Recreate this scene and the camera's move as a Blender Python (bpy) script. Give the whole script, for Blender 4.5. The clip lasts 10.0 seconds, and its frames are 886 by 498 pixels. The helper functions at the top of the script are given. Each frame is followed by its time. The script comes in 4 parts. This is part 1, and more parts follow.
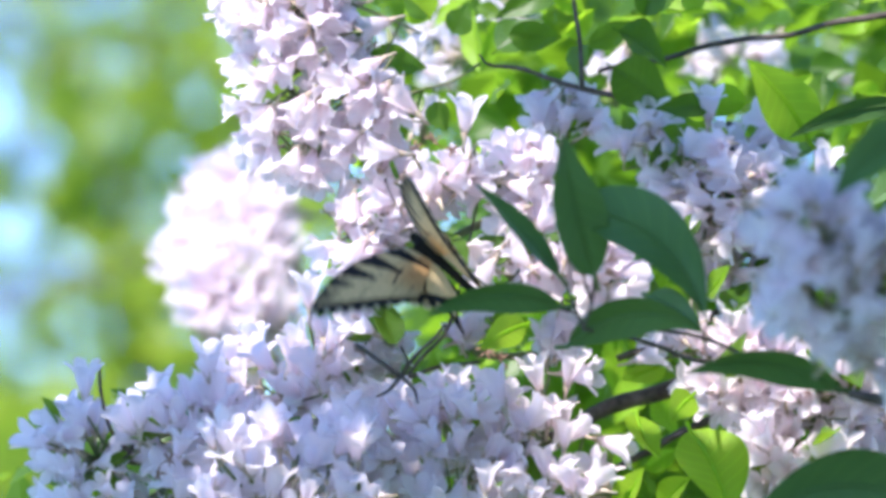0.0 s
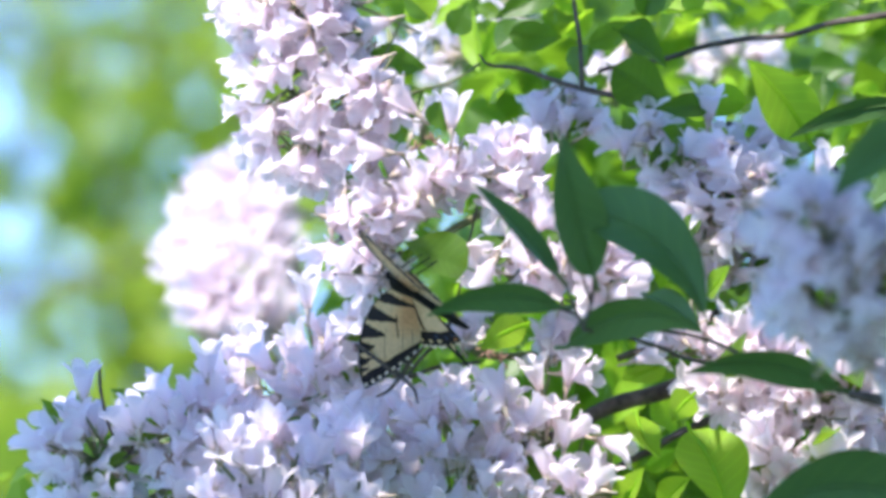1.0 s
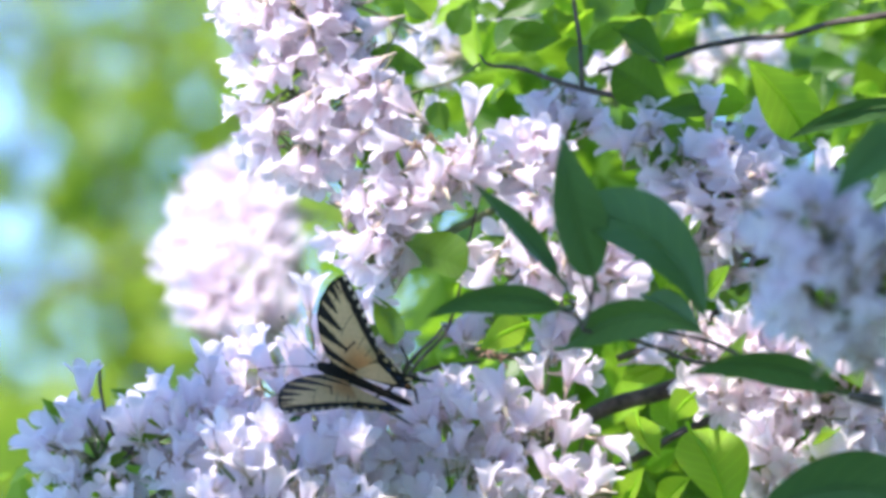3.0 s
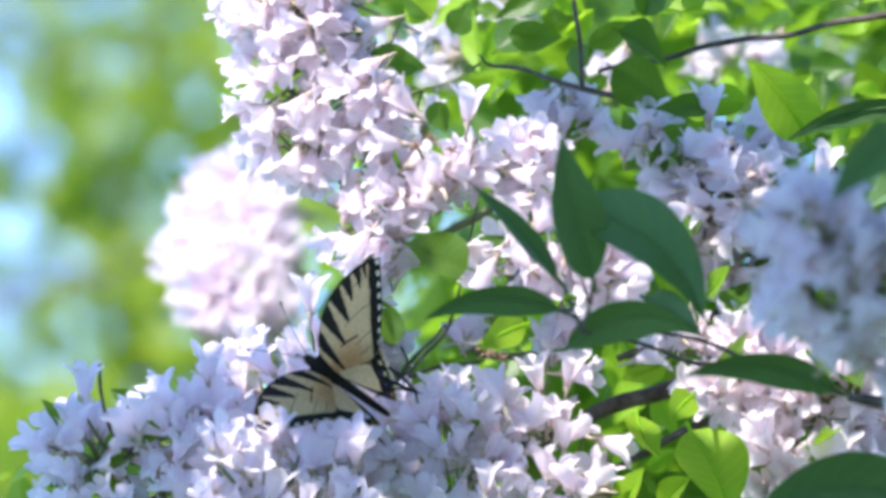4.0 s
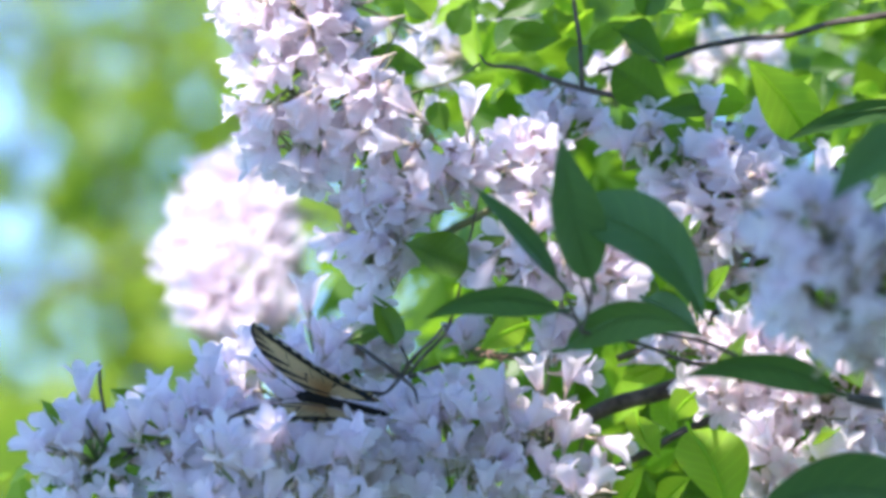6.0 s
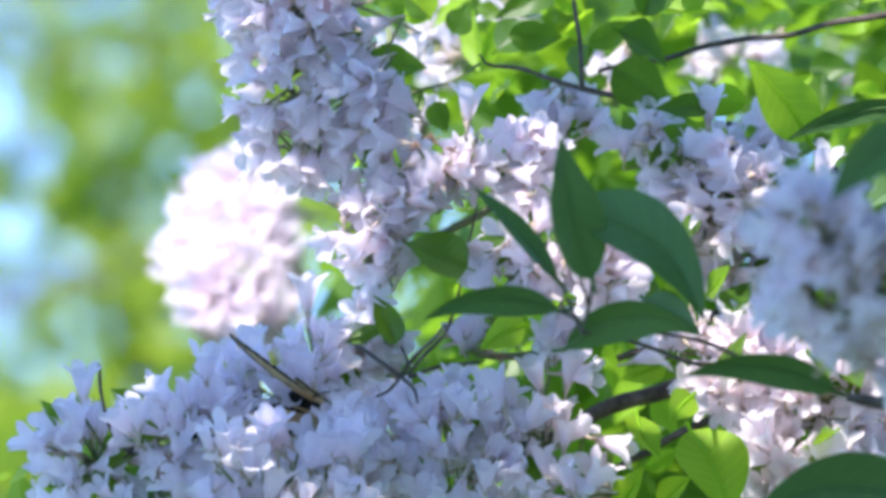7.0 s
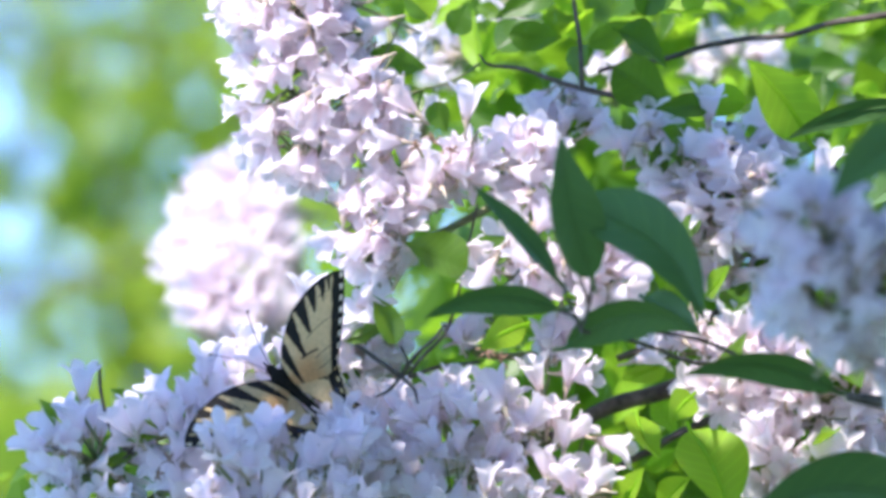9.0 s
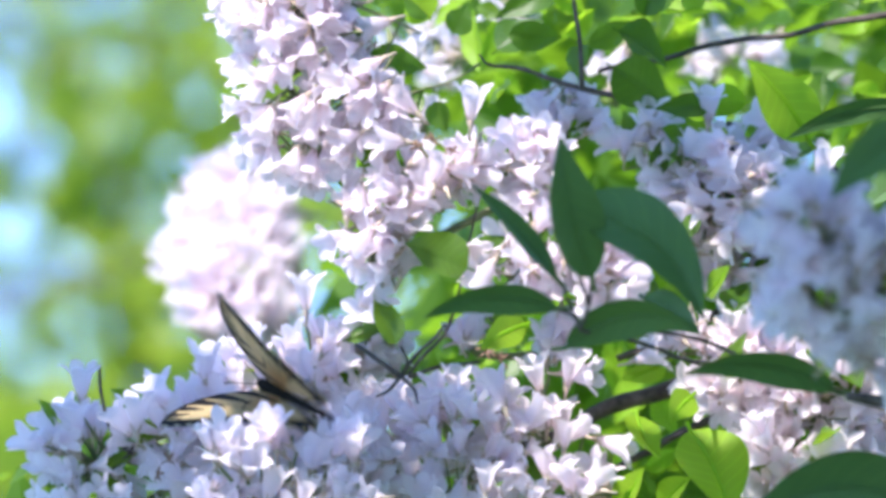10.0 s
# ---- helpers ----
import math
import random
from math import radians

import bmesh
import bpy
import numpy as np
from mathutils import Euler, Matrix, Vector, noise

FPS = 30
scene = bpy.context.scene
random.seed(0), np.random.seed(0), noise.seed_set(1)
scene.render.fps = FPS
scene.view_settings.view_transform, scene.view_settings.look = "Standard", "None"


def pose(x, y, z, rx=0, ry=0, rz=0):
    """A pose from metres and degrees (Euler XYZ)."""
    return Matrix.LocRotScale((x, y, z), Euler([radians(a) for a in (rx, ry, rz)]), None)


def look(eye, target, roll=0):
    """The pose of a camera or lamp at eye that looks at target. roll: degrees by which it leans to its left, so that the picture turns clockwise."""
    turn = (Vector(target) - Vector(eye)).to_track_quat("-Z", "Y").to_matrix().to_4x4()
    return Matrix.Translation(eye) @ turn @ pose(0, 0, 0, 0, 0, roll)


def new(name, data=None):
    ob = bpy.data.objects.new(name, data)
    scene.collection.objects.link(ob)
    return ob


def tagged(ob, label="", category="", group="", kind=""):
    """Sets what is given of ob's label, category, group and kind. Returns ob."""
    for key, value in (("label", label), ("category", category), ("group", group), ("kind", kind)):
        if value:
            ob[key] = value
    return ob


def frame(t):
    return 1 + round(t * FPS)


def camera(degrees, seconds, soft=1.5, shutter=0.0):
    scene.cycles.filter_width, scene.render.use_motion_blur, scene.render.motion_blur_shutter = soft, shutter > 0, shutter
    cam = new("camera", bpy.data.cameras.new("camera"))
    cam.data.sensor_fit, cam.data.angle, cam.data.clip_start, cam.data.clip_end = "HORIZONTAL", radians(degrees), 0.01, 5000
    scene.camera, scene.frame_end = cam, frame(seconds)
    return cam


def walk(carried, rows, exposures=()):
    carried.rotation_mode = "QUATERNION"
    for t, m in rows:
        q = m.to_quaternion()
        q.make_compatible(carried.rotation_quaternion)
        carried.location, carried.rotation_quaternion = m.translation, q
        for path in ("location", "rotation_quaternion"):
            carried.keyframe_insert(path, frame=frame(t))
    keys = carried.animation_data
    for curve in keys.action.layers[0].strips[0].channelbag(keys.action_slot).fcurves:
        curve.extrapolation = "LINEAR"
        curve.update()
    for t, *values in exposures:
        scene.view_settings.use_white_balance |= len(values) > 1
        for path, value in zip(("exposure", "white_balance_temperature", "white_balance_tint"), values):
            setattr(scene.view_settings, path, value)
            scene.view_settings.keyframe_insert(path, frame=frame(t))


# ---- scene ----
EYE, FOCUS = (0.0, -1.8027, 1.4499), 1.82
cam = camera(9.0, 10.0, soft=3.7, shutter=0.5)
cam.data.dof.use_dof, cam.data.dof.focus_distance, cam.data.dof.aperture_fstop = True, FOCUS, 10.5
walk(cam, [(0.0, look(EYE, (0, 0, 1.70))), (10.0, look(EYE, (0, 0, 1.70)))], [(0.0, 1.85, 6400, 18), (10.0, 1.85, 6400, 18)])

# ---- world and sun ----
SUN_EL, SUN_AZ = radians(47), radians(-148)     # azimuth from +y towards +x
world = bpy.data.worlds.new("world")
scene.world = world
world.use_nodes = True
sky = world.node_tree.nodes.new("ShaderNodeTexSky")
sky.sky_type, sky.sun_disc, sky.sun_elevation, sky.sun_rotation = "NISHITA", False, SUN_EL, SUN_AZ
sky.altitude, sky.dust_density, sky.ozone_density = 4000.0, 0.0, 6.5
world.node_tree.nodes["Background"].inputs["Strength"].default_value = 0.15
world.node_tree.links.new(sky.outputs["Color"], world.node_tree.nodes["Background"].inputs["Color"])
SUN_DIR = Vector((math.sin(SUN_AZ) * math.cos(SUN_EL), math.cos(SUN_AZ) * math.cos(SUN_EL), math.sin(SUN_EL)))
sun = new("sun", bpy.data.lights.new("sun", "SUN"))
sun.data.energy, sun.data.angle, sun.data.color = 2.7, radians(0.53), (1.0, 0.955, 0.89)
sun.matrix_world = look(SUN_DIR * 20, (0, 0, 0))


# ---- materials ----
def material(name):
    m = bpy.data.materials.new(name)
    m.use_nodes = True
    return m, m.node_tree.nodes, m.node_tree.links, m.node_tree.nodes["Principled BSDF"], m.node_tree.nodes["Material Output"]


def add(nodes, kind, **inputs):
    n = nodes.new("ShaderNode" + kind)
    for key, value in inputs.items():
        n.inputs[key].default_value = value
    return n


def ramp(nodes, stops):
    n = nodes.new("ShaderNodeValToRGB")
    els = n.color_ramp.elements
    while len(els) < len(stops):
        els.new(0.5)
    for el, (p, c) in zip(els, stops):
        el.position, el.color = p, (*c, 1)
    return n


def thin(name, colours, through_colours, share, rough, scale, bump=0.2, veins=False, throat=False):
    """A thin sheet (petal, leaf, wing) that lets part of the light through. colours, through_colours: dark and light ends."""
    m, nodes, links, bsdf, out = material(name)
    info = nodes.new("ShaderNodeObjectInfo")
    co = nodes.new("ShaderNodeTexCoord")
    big = add(nodes, "TexNoise", Scale=scale, Detail=4.0)
    links.new(co.outputs["Object"], big.inputs["Vector"])
    mix = nodes.new("ShaderNodeMath")
    mix.operation = "MULTIPLY_ADD"
    links.new(info.outputs["Random"], mix.inputs[0])
    mix.inputs[1].default_value = 0.6
    half = nodes.new("ShaderNodeMath")
    half.operation = "MULTIPLY_ADD"
    half.inputs[1].default_value, half.inputs[2].default_value = 0.8, -0.2
    links.new(big.outputs["Fac"], half.inputs[0])
    links.new(half.outputs[0], mix.inputs[2])
    a, b = ramp(nodes, [(0.0, colours[0]), (1.0, colours[1])]), ramp(nodes, [(0.0, through_colours[0]), (1.0, through_colours[1])])
    links.new(mix.outputs[0], a.inputs["Fac"])
    links.new(mix.outputs[0], b.inputs["Fac"])
    bsdf.inputs["Roughness"].default_value = rough
    bsdf.inputs["Specular IOR Level"].default_value = 0.45
    tr = nodes.new("ShaderNodeBsdfTranslucent")
    ca, cb = a.outputs["Color"], b.outputs["Color"]
    height = big.outputs["Fac"]
    if veins:
        wave = add(nodes, "TexWave", Scale=2.2, Distortion=1.5, Detail=1.0)
        wave.bands_direction = "DIAGONAL"
        uv = nodes.new("ShaderNodeUVMap")
        links.new(uv.outputs["UV"], wave.inputs["Vector"])
        vr = ramp(nodes, [(0.0, (1.35, 1.35, 1.2)), (0.12, (1, 1, 1))])
        links.new(wave.outputs["Fac"], vr.inputs["Fac"])
        outs = []
        for c in (ca, cb):
            mul = nodes.new("ShaderNodeMix")
            mul.data_type, mul.blend_type = "RGBA", "MULTIPLY"
            mul.inputs["Factor"].default_value = 0.35
            links.new(c, mul.inputs["A"])
            links.new(vr.outputs["Color"], mul.inputs["B"])
            outs.append(mul.outputs["Result"])
        ca, cb = outs
        height = wave.outputs["Fac"]
    if throat:                                  # pinker towards the base of the bell
        xyz = nodes.new("ShaderNodeSeparateXYZ")
        links.new(co.outputs["Object"], xyz.inputs[0])
        span = nodes.new("ShaderNodeMapRange")
        span.inputs["From Max"].default_value = 0.013
        links.new(xyz.outputs["Z"], span.inputs["Value"])
        tone = ramp(nodes, [(0.0, (0.96, 0.89, 0.86)), (0.4, (0.98, 0.94, 0.96)), (0.8, (1, 1, 1))])
        links.new(span.outputs["Result"], tone.inputs["Fac"])
        outs = []
        for c in (ca, cb):
            mul = nodes.new("ShaderNodeMix")
            mul.data_type, mul.blend_type = "RGBA", "MULTIPLY"
            mul.inputs["Factor"].default_value = 1.0
            links.new(c, mul.inputs["A"])
            links.new(tone.outputs["Color"], mul.inputs["B"])
            outs.append(mul.outputs["Result"])
        ca, cb = outs
    links.new(ca, bsdf.inputs["Base Color"])
    links.new(cb, tr.inputs["Color"])
    bm = add(nodes, "Bump", Strength=bump, Distance=0.0006)
    links.new(height, bm.inputs["Height"])
    links.new(bm.outputs["Normal"], bsdf.inputs["Normal"])
    ms = nodes.new("ShaderNodeMixShader")
    ms.inputs["Fac"].default_value = share
    links.new(bsdf.outputs[0], ms.inputs[1])
    links.new(tr.outputs[0], ms.inputs[2])
    links.new(ms.outputs[0], out.inputs["Surface"])
    return m


def solid(name, dark, light, rough, scale, bump=0.3):
    m, nodes, links, bsdf, out = material(name)
    co = nodes.new("ShaderNodeTexCoord")
    tex = add(nodes, "TexNoise", Scale=scale, Detail=6.0, Roughness=0.65)
    links.new(co.outputs["Object"], tex.inputs["Vector"])
    r = ramp(nodes, [(0.3, dark), (0.7, light)])
    links.new(tex.outputs["Fac"], r.inputs["Fac"])
    links.new(r.outputs["Color"], bsdf.inputs["Base Color"])
    bsdf.inputs["Roughness"].default_value = rough
    bm = add(nodes, "Bump", Strength=bump, Distance=0.001)
    links.new(tex.outputs["Fac"], bm.inputs["Height"])
    links.new(bm.outputs["Normal"], bsdf.inputs["Normal"])
    return m


PETAL = thin("petal", ((0.88, 0.795, 0.85), (0.93, 0.87, 0.905)), ((0.94, 0.85, 0.90), (0.97, 0.93, 0.945)), 0.60, 0.55, 120, throat=True)
# paler leaf colour that holds the brightness of sun on and through the blade
LIT_LEAF = thin("lit_leaf", ((0.24, 0.43, 0.02), (0.33, 0.54, 0.03)), ((0.36, 0.62, 0.02), (0.47, 0.74, 0.035)), 0.6, 0.5, 60, 0.05, True)
LEAF = thin("leaf", ((0.036, 0.095, 0.016), (0.09, 0.18, 0.025)), ((0.15, 0.36, 0.015), (0.36, 0.60, 0.025)), 0.45, 0.42, 60, 0.07, True)
LEAF_FRONT = thin("leaf_front", ((0.075, 0.165, 0.055), (0.105, 0.22, 0.06)), ((0.05, 0.15, 0.02), (0.08, 0.2, 0.02)), 0.25, 0.45, 60, 0.07, True)
FAR_LEAF = thin("far_leaf", ((0.13, 0.21, 0.035), (0.21, 0.31, 0.05)), ((0.44, 0.62, 0.07), (0.62, 0.78, 0.10)), 0.58, 0.45, 5)
BARK = solid("bark", (0.030, 0.023, 0.019), (0.17, 0.14, 0.115), 0.9, 180, 0.8)
STALK = solid("stalk", (0.10, 0.16, 0.05), (0.24, 0.23, 0.11), 0.7, 300)
CALYX = solid("calyx", (0.42, 0.40, 0.26), (0.58, 0.42, 0.36), 0.7, 400)
GRASS = solid("grass", (0.03, 0.06, 0.015), (0.08, 0.13, 0.03), 0.9, 3)
CHITIN = solid("chitin", (0.006, 0.005, 0.004), (0.022, 0.018, 0.012), 0.85, 900, 0.8)
CHITIN.node_tree.nodes["Principled BSDF"].inputs["Specular IOR Level"].default_value = 0.15


# ---- mesh helpers ----
def mesh_object(name, bm, mat, parent=None, label="", smooth=True):
    me = bpy.data.meshes.new(name)
    bm.to_mesh(me)
    bm.free()
    for p in me.polygons:
        p.use_smooth = smooth
    for mt in (mat if isinstance(mat, (list, tuple)) else [mat]):
        me.materials.append(mt)
    return place(name, me, parent, label)


def place(name, me, parent=None, label="", m=None):
    ob = new(name, me)
    if parent:
        ob.parent = parent
    if m is not None:
        ob.matrix_basis = m
    return tagged(ob, label) if label else ob


def tube(bm, points, radii, sides=8):
    """A bent tapering rod through points."""
    pts = [Vector(p) for p in points]
    rings, side = [], None
    for i, p in enumerate(pts):
        way = (pts[min(i + 1, len(pts) - 1)] - pts[max(i - 1, 0)]).normalized()
        side = (way.orthogonal() if side is None else side - way * side.dot(way)).normalized()
        up = way.cross(side)
        r = radii[i] if isinstance(radii, (list, tuple)) else radii
        rings.append([bm.verts.new(p + r * (math.cos(a) * side + math.sin(a) * up)) for a in (2 * math.pi * k / sides for k in range(sides))])
    for a, b in zip(rings, rings[1:]):
        for k in range(sides):
            bm.faces.new((a[k], a[(k + 1) % sides], b[(k + 1) % sides], b[k]))
    bm.faces.new(rings[0][::-1])
    bm.faces.new(rings[-1])


def smooth_path(points, steps=5):
    """Catmull-Rom through points."""
    p = [Vector(q) for q in points]
    p = [2 * p[0] - p[1]] + p + [2 * p[-1] - p[-2]]
    out = []
    for i in range(1, len(p) - 2):
        for k in range(steps):
            t = k / steps
            out.append(0.5 * (2 * p[i] + (p[i + 1] - p[i - 1]) * t + (2 * p[i - 1] - 5 * p[i] + 4 * p[i + 1] - p[i + 2]) * t * t
                              + (3 * p[i] - p[i - 1] - 3 * p[i + 1] + p[i + 2]) * t ** 3))
    return out + [p[-2]]


def rod(name, points, r0, r1, mat, parent, label="", knots=True):
    path = [p + (Vector((noise.noise(p * 60), noise.noise(p * 60 + Vector((7, 0, 0))), noise.noise(p * 60 + Vector((0, 9, 0))))) * r0 * 1.2 if knots else Vector()) for p in smooth_path(points, 8)]
    n = len(path) - 1
    bm = bmesh.new()
    tube(bm, path, [(r0 + (r1 - r0) * i / n) * (1 + (0.22 * noise.noise(path[i] * 110) if knots else 0)) for i in range(n + 1)])
    return mesh_object(name, bm, mat, parent, label)


def frame_from(way, up):
    """A turn that takes +y to way and +z near up."""
    y = Vector(way).normalized()
    x = y.cross(Vector(up)).normalized()
    return Matrix((x, y, x.cross(y))).transposed().to_4x4()


# ---- leaves: unit length along +y, unit width along x, upper face +z ----
def leaf_mesh(name, mat, bend, fold, wave, blunt):
    bm = bmesh.new()
    uv = bm.loops.layers.uv.new("UVMap")
    n, k = 14, 4
    rows = []
    for i in range(n + 1):
        t = i / n
        w = 0.5 * math.sin(math.pi * t ** blunt) ** 0.85 * (1 - 0.35 * t ** 3) + 0.004
        row = []
        for j in range(-k, k + 1):
            s = j / k
            x = s * w
            z = fold * abs(s) ** 1.3 * w - bend * t * t + wave * math.sin(9 * t + 1.3 * s) * abs(s) * w - 0.012 * (abs(j) == 0)
            row.append((bm.verts.new((x, t * (1 - 0.1 * abs(bend)), z)), s, t))
        rows.append(row)
    for a, b in zip(rows, rows[1:]):
        for q in range(2 * k):
            c = (a[q], a[q + 1], b[q + 1], b[q])
            f = bm.faces.new([v[0] for v in c])
            for loop, v in zip(f.loops, c):
                loop[uv].uv = (abs(v[1]) * 0.45, v[2] * 2.4)
    tube(bm, [(0, -0.12, 0.0), (0, 0, -0.01), (0, 0.5, -0.25 * bend - 0.014), (0, 0.9, -0.81 * bend - 0.01)], [0.016, 0.018, 0.012, 0.004], 5)
    me = bpy.data.meshes.new(name)
    bm.to_mesh(me)
    bm.free()
    for p in me.polygons:
        p.use_smooth = True
    me.materials.append(mat)
    return me


SHAPES = [(0.10, 0.25, 0.10, 0.72), (0.25, 0.15, 0.14, 0.80), (0.05, 0.4, 0.08, 0.70), (0.35, 0.3, 0.12, 0.76), (-0.08, 0.2, 0.16, 0.74)]
LEAVES = [leaf_mesh("leaf", LEAF, *s) for s in SHAPES]
LIT_LEAVES = [leaf_mesh("leaf", LIT_LEAF, *s) for s in SHAPES]


def leaf_item(base, tip, width, turn, me):
    base, tip = Vector(base), Vector(tip)
    way = tip - base
    m = Matrix.Translation(base) @ frame_from(way, (0.05, -1, 0.25)) @ Matrix.Rotation(radians(turn), 4, "Y")
    return me, m @ Matrix.Diagonal((width, way.length, way.length, 1))


def leaf(base, tip, width, turn, parent, kind=0, meshes=LEAVES):
    me, m = leaf_item(base, tip, width, turn, meshes[kind])
    return place("leaf", me, parent, m=m)


def curved_leaf(base, tip, width, turn, sway, arch, parent, mat, fold=0.22, wave=0.05, label=""):
    """One leaf with a bowed midrib: sway bends it to its right hand, arch towards the front, in metres; turn rolls the blade about the midrib."""
    base, tip = Vector(base), Vector(tip)
    way = tip - base
    long, n, k = way.length, 18, 4
    bm = bmesh.new()
    uv = bm.loops.layers.uv.new("UVMap")
    c, s_ = math.cos(radians(turn)), math.sin(radians(turn))
    mid = [Vector((sway * 4 * t * (1 - t), t * long, arch * 4 * t * (1 - t))) for t in (i / n for i in range(n + 1))]
    rows = []
    for i, p in enumerate(mid):
        t = i / n
        w = width * (0.5 * math.sin(math.pi * t ** 0.78) ** 0.85 * (1 - 0.3 * t ** 3) + 0.006)
        along = (mid[min(i + 1, n)] - mid[max(i - 1, 0)]).normalized()
        flat = Vector((c, 0, -s_))
        flat = (flat - along * flat.dot(along)).normalized()
        up = flat.cross(along)
        row = []
        for j in range(-k, k + 1):
            e = j / k
            lift = w * (fold * abs(e) ** 1.3 + wave * math.sin(11 * t + 2 * e) * abs(e)) - 0.02 * width * (j == 0)
            row.append((bm.verts.new(p + flat * e * w + up * lift), e, t))
        rows.append(row)
    for a, b in zip(rows, rows[1:]):
        for q in range(2 * k):
            f = bm.faces.new([v[0] for v in (a[q], a[q + 1], b[q + 1], b[q])])
            for loop, v in zip(f.loops, (a[q], a[q + 1], b[q + 1], b[q])):
                loop[uv].uv = (abs(v[1]) * 0.45, v[2] * 2.4)
    tube(bm, [mid[0] - Vector((0, long * 0.1, 0))] + mid[:-1], [0.0007] + [0.0007 - 0.0005 * i / n for i in range(n)], 5)
    ob = mesh_object("leaf", bm, mat, parent, label)
    ob.matrix_basis = Matrix.Translation(base) @ frame_from(way, (0.05, -1, 0.25))
    return ob


def joined(name, items, parent, label):
    """Many (mesh, matrix) leaves in one mesh of kind stuff."""
    verts, faces, slots, mats = [], [], [], []
    for me, m in items:
        mat = me.materials[0]
        if mat not in mats:
            mats.append(mat)
        first = len(verts)
        verts.extend((m @ v.co)[:] for v in me.vertices)
        faces.extend([first + k for k in p.vertices] for p in me.polygons)
        slots.extend([mats.index(mat)] * len(me.polygons))
    out = bpy.data.meshes.new(name)
    out.from_pydata(verts, [], faces)
    for mat in mats:
        out.materials.append(mat)
    out.polygons.foreach_set("material_index", slots)
    out.polygons.foreach_set("use_smooth", [True] * len(faces))
    return tagged(place(name, out, parent), label, kind="stuff")


# ---- flowers: a bell along +z with five rounded lobes, base at the origin, metres ----
def flower_mesh(seed, flare, length=0.0165, open_=1.0):
    """A slender bell that widens to five separate rounded lobes, each curling outward by its own amount."""
    rnd = random.Random(seed)
    bm = bmesh.new()
    turns, n, cols, m = 30, 7, 6, 7
    rim, deep, half = 0.0041 * (0.4 + 0.6 * open_), length * 0.68, math.pi / 5
    rings = []
    for i in range(n + 1):
        u = i / n
        r = 0.0009 + (rim - 0.0009) * (0.35 * u + 0.65 * (3 * u * u - 2 * u ** 3)) ** 0.85
        rings.append([bm.verts.new(((r + 0.0002 * u * math.cos(5 * a)) * math.cos(a), r * math.sin(a) * 0.94, deep * u)) for a in (2 * math.pi * k / turns for k in range(turns))])
    for a, b in zip(rings, rings[1:]):
        for k in range(turns):
            bm.faces.new((a[k], a[(k + 1) % turns], b[(k + 1) % turns], b[k]))
    for j in range(5):
        a0 = (j + 0.5) * 2 * half
        out, side = Vector((math.cos(a0), math.sin(a0) * 0.94, 0)), Vector((-math.sin(a0), math.cos(a0), 0))
        long = 0.0059 * open_ * rnd.uniform(0.85, 1.15)
        first, last = radians(rnd.uniform(15, 35)), radians(rnd.uniform(18, 52) + 40 * flare * rnd.uniform(0.2, 1.0))
        twist, curl = rnd.uniform(-0.25, 0.25), rnd.uniform(-0.0006, 0.0008)
        pos, rows_ = Vector((0, 0, 0)), [[rings[-1][(j * 6 + c) % turns] for c in range(cols + 1)]]
        for i in range(1, m + 1):
            u, du = math.sin(math.pi / 2 * i / m), math.sin(math.pi / 2 * i / m) - math.sin(math.pi / 2 * (i - 1) / m)
            phi = first + (last - first) * u ** 0.8
            pos = pos + (out * math.sin(phi) + Vector((0, 0, math.cos(phi)))) * (long * du)
            shape = (0.88 + 0.42 * math.sin(math.pi * u) ** 1.4) * max(0.0, 1 - max(0.0, (u - 0.62) / 0.382) ** 2.6) ** 0.5
            row = []
            for c in range(cols + 1):
                e = 2 * c / cols - 1
                edge = Vector((rim * math.cos(a0 + e * half), rim * math.sin(a0 + e * half) * 0.94, deep))
                flat = out * rim + Vector((0, 0, deep)) + (edge - out * rim - Vector((0, 0, deep))) * shape
                row.append(bm.verts.new(flat + pos + side * twist * u * u * 0.002 + Vector((0, 0, curl * e * e * u + 0.00025 * math.sin(6 * e + 3 * j + seed) * u))))
            rows_.append(row)
        for p, q in zip(rows_, rows_[1:]):
            for c in range(cols):
                bm.faces.new((p[c], p[c + 1], q[c + 1], q[c]))
    for f in bm.faces:
        f.material_index = 0
    old = len(bm.faces)
    tube(bm, [(0, 0, -0.006), (0.0004, 0, -0.002), (0, 0, 0.0006), (0, 0, 0.0016)], [0.0005, 0.0007, 0.0015, 0.0012], 6)
    for k in range(5):
        a = 2 * math.pi * k / 5 + 0.3
        d = Vector((math.cos(a), math.sin(a), 0))
        tube(bm, [d * 0.0012 + Vector((0, 0, 0.001)), d * 0.0022 + Vector((0, 0, 0.0028)), d * 0.0026 + Vector((0, 0, 0.0042))], [0.0003, 0.0002, 0.0001], 4)
    bm.faces.ensure_lookup_table()
    for f in bm.faces[old:]:
        f.material_index = 1
    me = bpy.data.meshes.new("flower")
    bm.to_mesh(me)
    bm.free()
    for p in me.polygons:
        p.use_smooth = True
    me.materials.append(PETAL)
    me.materials.append(CALYX)
    return me


FLOWERS = [flower_mesh(i, fl, op) for i, (fl, op) in enumerate([(0.8, 0.0150), (0.5, 0.0160), (0.95, 0.0145), (0.3, 0.0155), (0.65, 0.0155), (0.75, 0.0150), (0.15, 0.0150)])]
BUDS = [flower_mesh(9, 0.1, 0.014, 0.35)]


